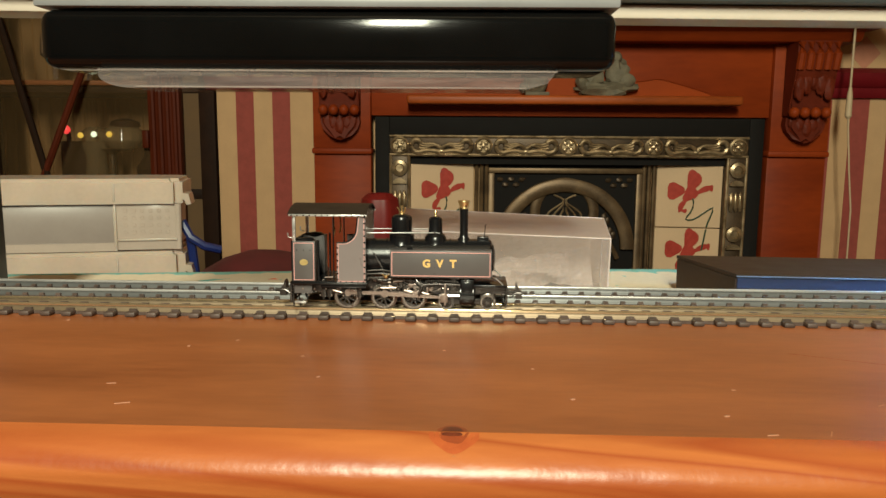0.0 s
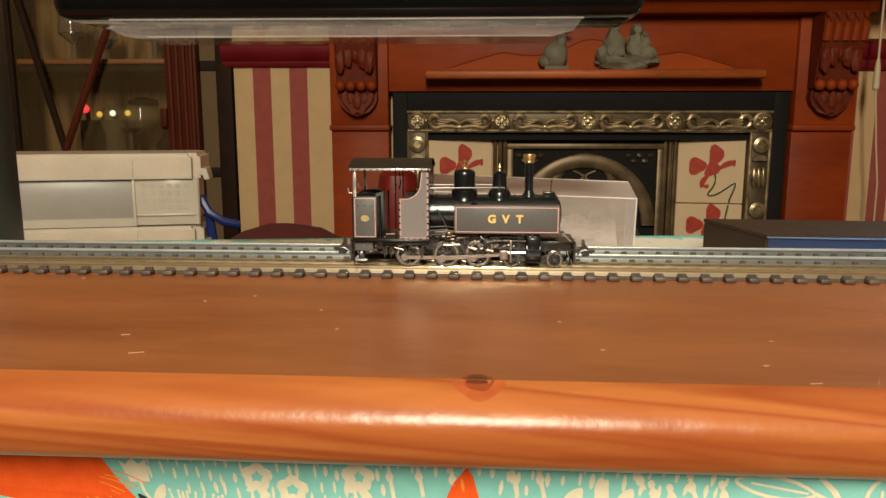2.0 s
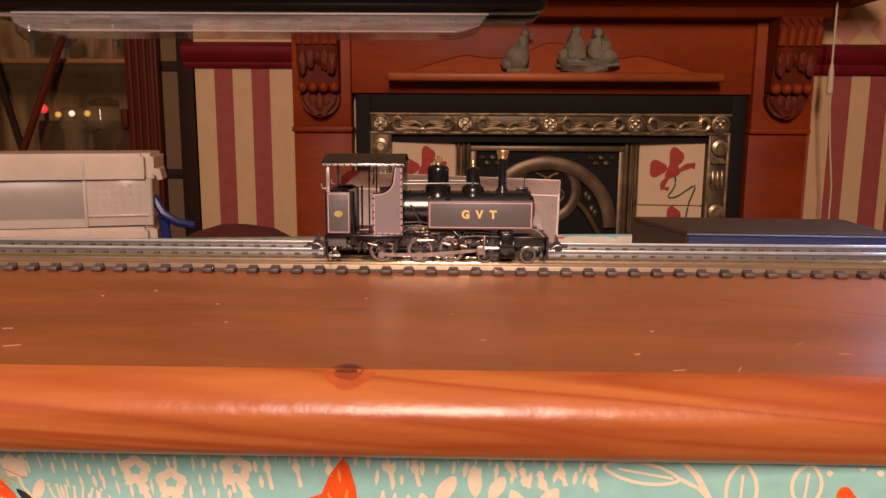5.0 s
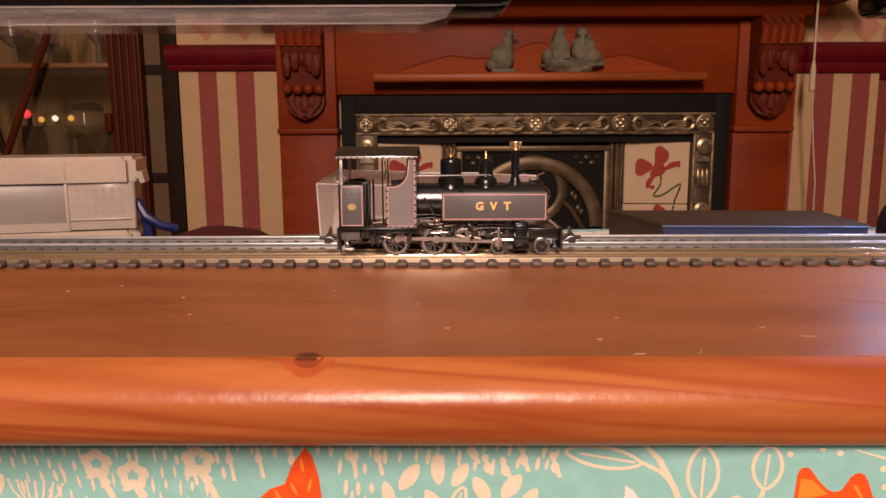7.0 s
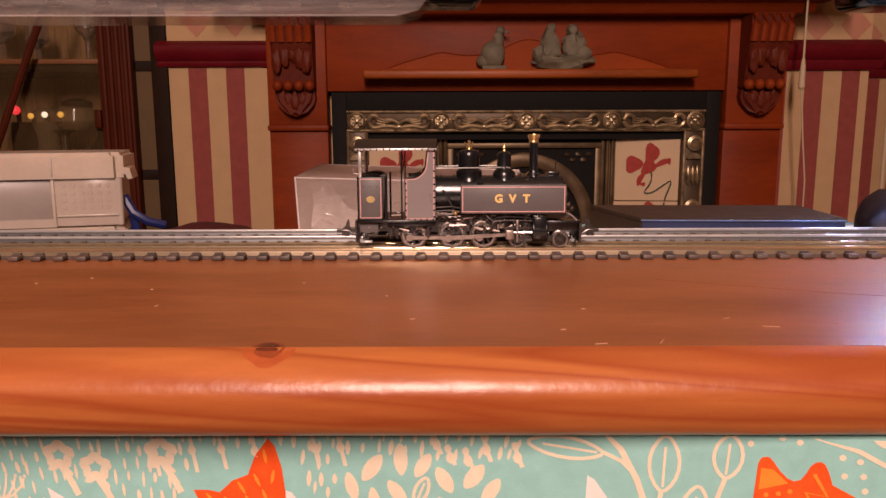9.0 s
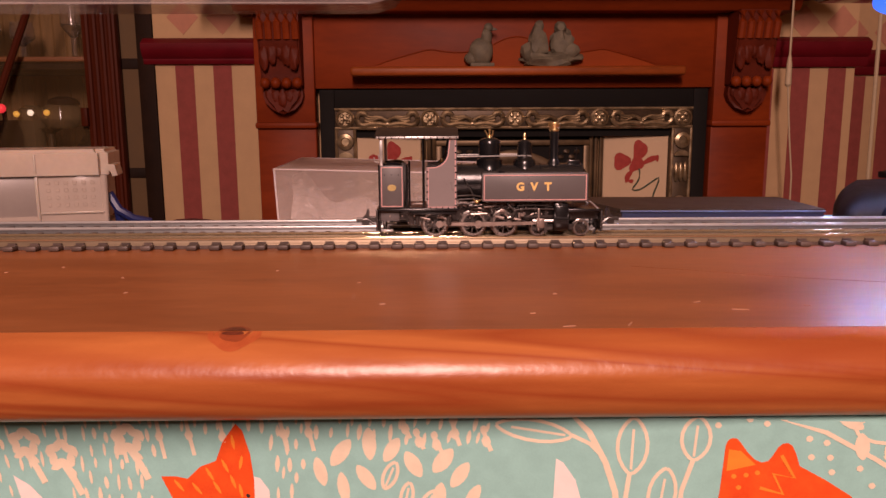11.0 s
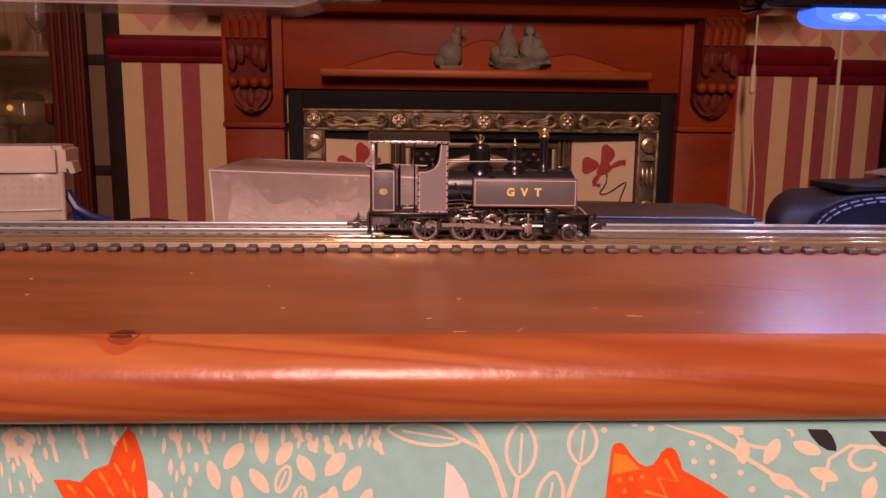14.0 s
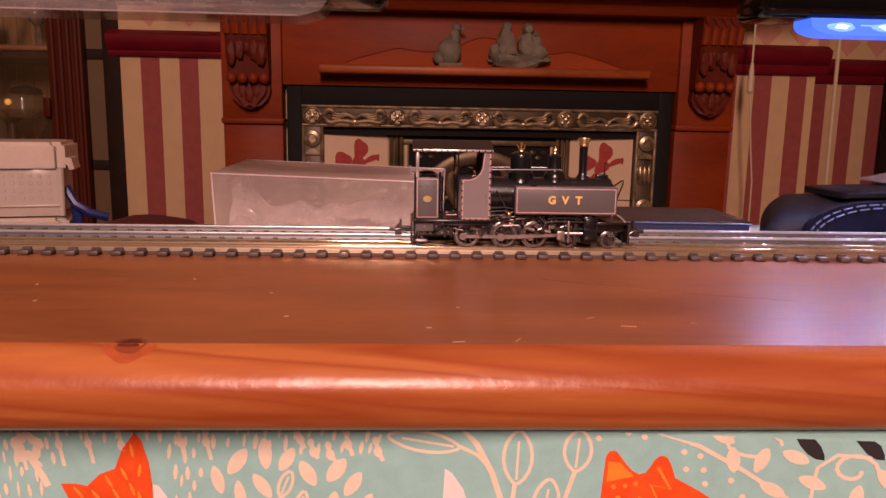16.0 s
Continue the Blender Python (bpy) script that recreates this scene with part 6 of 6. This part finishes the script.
# cylinders, slide bars, valve gear (still parts)
for s in (-1, 1):
    cyl = lp("cylinder", lathe(B(), [(2.6, 22.4), (2.9, 22.6), (2.9, 27.0), (2.6, 27.3), (0.8, 27.6)], (0, s * 7.2, 4.6), "x", 24), BLACK)
    lp("valve_chest", box(B(), 22.6, 27.1, min(s * 5.2, s * 9.4), max(s * 5.2, s * 9.4), 6.0, 9.2, 0.3), BLACK, parent=cyl)
    lp("cover", box(B(), 22.9, 26.8, min(s * 9.4, s * 10.0), max(s * 9.4, s * 10.0), 3.0, 8.6, 0.3), BLACK, parent=cyl)
    lp("slide_bar", box(B(), 13.2, 22.6, min(s * 8.0, s * 8.8), max(s * 8.0, s * 8.8), 5.3, 5.8), DARK)
    lp("slide_bracket", prism(B(), [(19.6, 1.2), (20.6, 1.2), (20.8, 8.0), (21.6, 9.8), (19.0, 9.8), (19.8, 8.0)], "y", s * 7.4, s * 8.0), DARK)
    lp("expansion_link", tube(B(), [(9.4, s * 8.6, 9.2), (10.2, s * 8.8, 7.0), (9.0, s * 8.8, 4.6)], 0.5, 6), DARK)
    lp("radius_rod", tube(B(), [(9.6, s * 8.9, 7.2), (15.0, s * 8.9, 7.6), (22.4, s * 8.6, 7.4)], 0.3, 6), DARK)
    lp("lifting_arm", tube(B(), [(7.6, s * 8.2, 9.6), (8.6, s * 8.8, 8.4), (10.0, s * 8.9, 7.2)], 0.35, 6), DARK)
    lp("combination_lever", box(B(), 17.4, 18.0, min(s * 9.0, s * 9.4), max(s * 9.0, s * 9.4), 2.0, 7.8, 0.1), ROD)
    for k, x in enumerate((2.6, 5.8, 12.0, 16.4)):
        lp("bracket", box(B(), x, x + 1.0, min(s * 6.0, s * 7.6), max(s * 6.0, s * 7.6), 6.2 + 0.4 * (k % 2), 9.8, 0.15), DARK)
    for k, (xa, xb, z) in enumerate(((-6.0, 8.0, 8.4), (0.5, 20.0, 9.2), (11.0, 22.0, 8.4))):
        lp("reach_rod", tube(B(), [(xa, s * (7.6 + 0.3 * k), z), ((xa + xb) / 2, s * (7.8 + 0.3 * k), z + 0.3), (xb, s * (7.6 + 0.3 * k), z - 0.2)], 0.26, 6), DARK)
    lp("spring_stack", box(B(), -1.0, 2.2, min(s * 5.0, s * 6.4), max(s * 5.0, s * 6.4), 6.6, 8.6, 0.3), DARK)
    lp("bogie_frame", box(B(), 15.6, 33.0, min(s * 5.4, s * 6.0), max(s * 5.4, s * 6.0), 1.8, 3.4, 0.2), DARK)
    lp("guard_iron", tube(B(), [(36.4, s * 5.0, 4.0), (36.8, s * 5.0, 1.8), (35.8, s * 5.0, 0.6)], 0.35, 6), DARK)
    lp("piston_rod", tube(B(), [(16.0, s * 8.4, 4.4), (22.6, s * 8.4, 4.4)], 0.3, 6), RAIL_GREY)

# small random rods, brackets and bolts, added under the tanks for clutter and glints
rl = random.Random(11)
for s in (-1, 1):
    for k in range(66):
        x, z = rl.uniform(-24.0, 21.0), rl.uniform(4.8, 9.2) if k % 2 else rl.uniform(4.6, 7.0)
        l, y = rl.uniform(0.8, 3.6), s * rl.uniform(6.4, 8.2)
        if k % 3 == 0:
            lp("clutter_rod", tube(B(), [(x, y, z), (x + l, y, z + rl.uniform(-0.8, 0.8))], rl.uniform(0.18, 0.32), 6), ROD)
        elif k % 3 == 1:
            lp("bracket", box(B(), x, x + 0.5 * l, y - 0.3, y + 0.3, z, z + rl.uniform(0.6, 1.6), 0.1), ROD if k % 4 == 0 else DARK)
        else:
            lp("bolt", blob(B(), (x, y + s * 0.3, z), (0.3, 0.3, 0.3), 0, 1), ROD)
    for k in range(12):
        x = -31.0 + k * 1.9
        lp("bolt", blob(B(), (x, s * 9.0, 4.2 + 1.6 * (k % 2)), (0.26, 0.22, 0.26), 0, 1), ROD)

# wheels
TYRE = mat("steel_tyre", (0.27, 0.24, 0.22), 0.28, 0.8, grain=0.3, size=0.002)
WR = 4.0
ROLL = 3.8   # radius at which the tread rolls
THROW = 1.55


def wheel_mesh(r, spokes, boss):
    bm = B()
    prof = [(r * 0.80, -0.55), (r * 0.97, -0.55), (r, -0.45), (r, 0.45), (r * 1.13, 0.6), (r * 1.13, 0.85), (r * 0.80, 0.85), (r * 0.80, -0.55)]
    rings = []
    tyre = B()
    n = 32
    for rr, h in prof:
        rings.append([tyre.verts.new((rr * math.cos(2 * math.pi * i / n), h, rr * math.sin(2 * math.pi * i / n))) for i in range(n)])
    for a, b in zip(rings, rings[1:]):
        for i in range(n):
            tyre.faces.new((a[i], a[(i + 1) % n], b[(i + 1) % n], b[i]))
    lathe(bm, [(r * 0.24, -0.8), (r * 0.26, -0.6), (r * 0.26, 0.8)], (0, 0, 0), "y", 16)
    for k in range(spokes):
        a = 2 * math.pi * (k + 0.5) / spokes
        c, s = math.cos(a), math.sin(a)
        w = r * 0.055
        prism(bm, [(r * 0.2 * c - w * s, r * 0.2 * s + w * c), (r * 0.2 * c + w * s, r * 0.2 * s - w * c), (r * 0.83 * c + w * s, r * 0.83 * s - w * c), (r * 0.83 * c - w * s, r * 0.83 * s + w * c)], "y", -0.3, 0.4)
    if boss:
        lathe(bm, [(0.9, -0.7), (0.9, 0.3)], (THROW, 0, 0), "y", 14)
        prism(bm, [(-r * 0.80 * math.cos(a), r * 0.80 * math.sin(a)) for a in [-0.75 + 1.5 * k / 8 for k in range(9)]], "y", -0.45, 0.4)
    return mesh_of("wheel", mm(bm), DARK), mesh_of("tyre", mm(tyre), TYRE)


driver_me, bogie_me = wheel_mesh(WR, 9, True), wheel_mesh(2.5, 12, False)
wheels = []
for s in (-1, 1):
    for x in (-15.1, -2.8, 7.2):
        wheels.append((share("driving_wheel", driver_me[0], loco, pose(x * MM, s * 5.6 * MM, WR * MM)), x, s, WR))
        share("tyre", driver_me[1], wheels[-1][0], Matrix())
    for x in (18.0, 31.8):
        wheels.append((share("bogie_wheel", bogie_me[0], loco, pose(x * MM, s * 5.6 * MM, 2.5 * MM)), x, s, 2.5))
        share("tyre", bogie_me[1], wheels[-1][0], Matrix())
for x in (-15.1, -2.8, 7.2, 18.0, 31.8):
    lp("axle", tube(B(), [(x, -5.0, WR if x < 10 else 2.5), (x, 5.0, WR if x < 10 else 2.5)], 0.8, 10), DARK)

# rods: each is drawn about the first crank pin it holds
rods = []
for s in (-1, 1):
    y = s * 7.0
    bm = B()
    prism(bm, [(-0.4, -0.55), (22.6, -0.55), (22.6, 0.55), (-0.4, 0.55)], "y", y - 0.25, y + 0.25)
    for x in (0, 12.3, 22.3):
        lathe(bm, [(1.15, y - 0.45), (1.15, y + 0.45)], (x, 0, 0), "y", 18)
    rods.append((part("coupling_rod", mm(bm), ROD, loco, "worn steel coupling rod"), s, "side"))
    bm = B()
    y = s * 8.0
    prism(bm, [(-0.2, -0.7), (19.6, -0.45), (19.6, 0.45), (-0.2, 0.7)], "y", y - 0.25, y + 0.25)
    lathe(bm, [(1.25, y - 0.5), (1.25, y + 0.5)], (0, 0, 0), "y", 18)
    lathe(bm, [(0.9, y - 0.4), (0.9, y + 0.4)], (19.6, 0, 0), "y", 16)
    rods.append((part("connecting_rod", mm(bm), ROD, loco, "worn steel connecting rod"), s, "main"))
    y = s * 8.4
    bm = box(B(), -1.3, 1.3, y - 0.8, y + 0.8, 2.9, 5.9, 0.3)
    rods.append((part("crosshead", mm(bm), ROD, loco), s, "cross"))

# ---- the run ----
SPEED = 6.92
START = -20.65


def motions():
    def place(t):
        x = (START + SPEED * t + 1.5 * min(1.0, max(0.0, (t - 7.0) / 7.0))) * MM
        return pose(x, 0.1020 + x * math.tan(radians(TURN)), RAIL_H, 0, 0, TURN)
    walk(loco, [(k * 0.5, place(k * 0.5)) for k in range(33)])
    steps = [k * 0.25 for k in range(65)]

    def angle(t, r):
        """Turn of a wheel about its axle, clockwise from the near side; the pin points ahead at 11 s."""
        return (t - 11.0) * SPEED / (ROLL if r == WR else r)
    for ob, x, s, r in wheels:
        quarter = 0 if s < 0 else 90
        walk(ob, [(t, pose(x * MM, s * 5.6 * MM, r * MM, 0, math.degrees(angle(t, r)) + quarter, 0)) for t in steps])
    for ob, s, kind in rods:
        q = 0 if s < 0 else math.pi / 2
        rows = []
        for t in steps:
            a = angle(t, WR) + q
            px, pz = THROW * math.cos(a), WR - THROW * math.sin(a)
            if kind == "side":
                m = pose((-15.1 + px) * MM, 0, pz * MM)
            else:
                dz = 4.4 - pz
                run = math.sqrt(19.6 ** 2 - dz ** 2)
                if kind == "main":
                    m = pose((-2.8 + px) * MM, 0, pz * MM, 0, -math.degrees(math.asin(dz / 19.6)), 0)
                else:
                    m = pose((-2.8 + px + run) * MM, 0, 0)
            rows.append((t, m))
        walk(ob, rows)


motions()
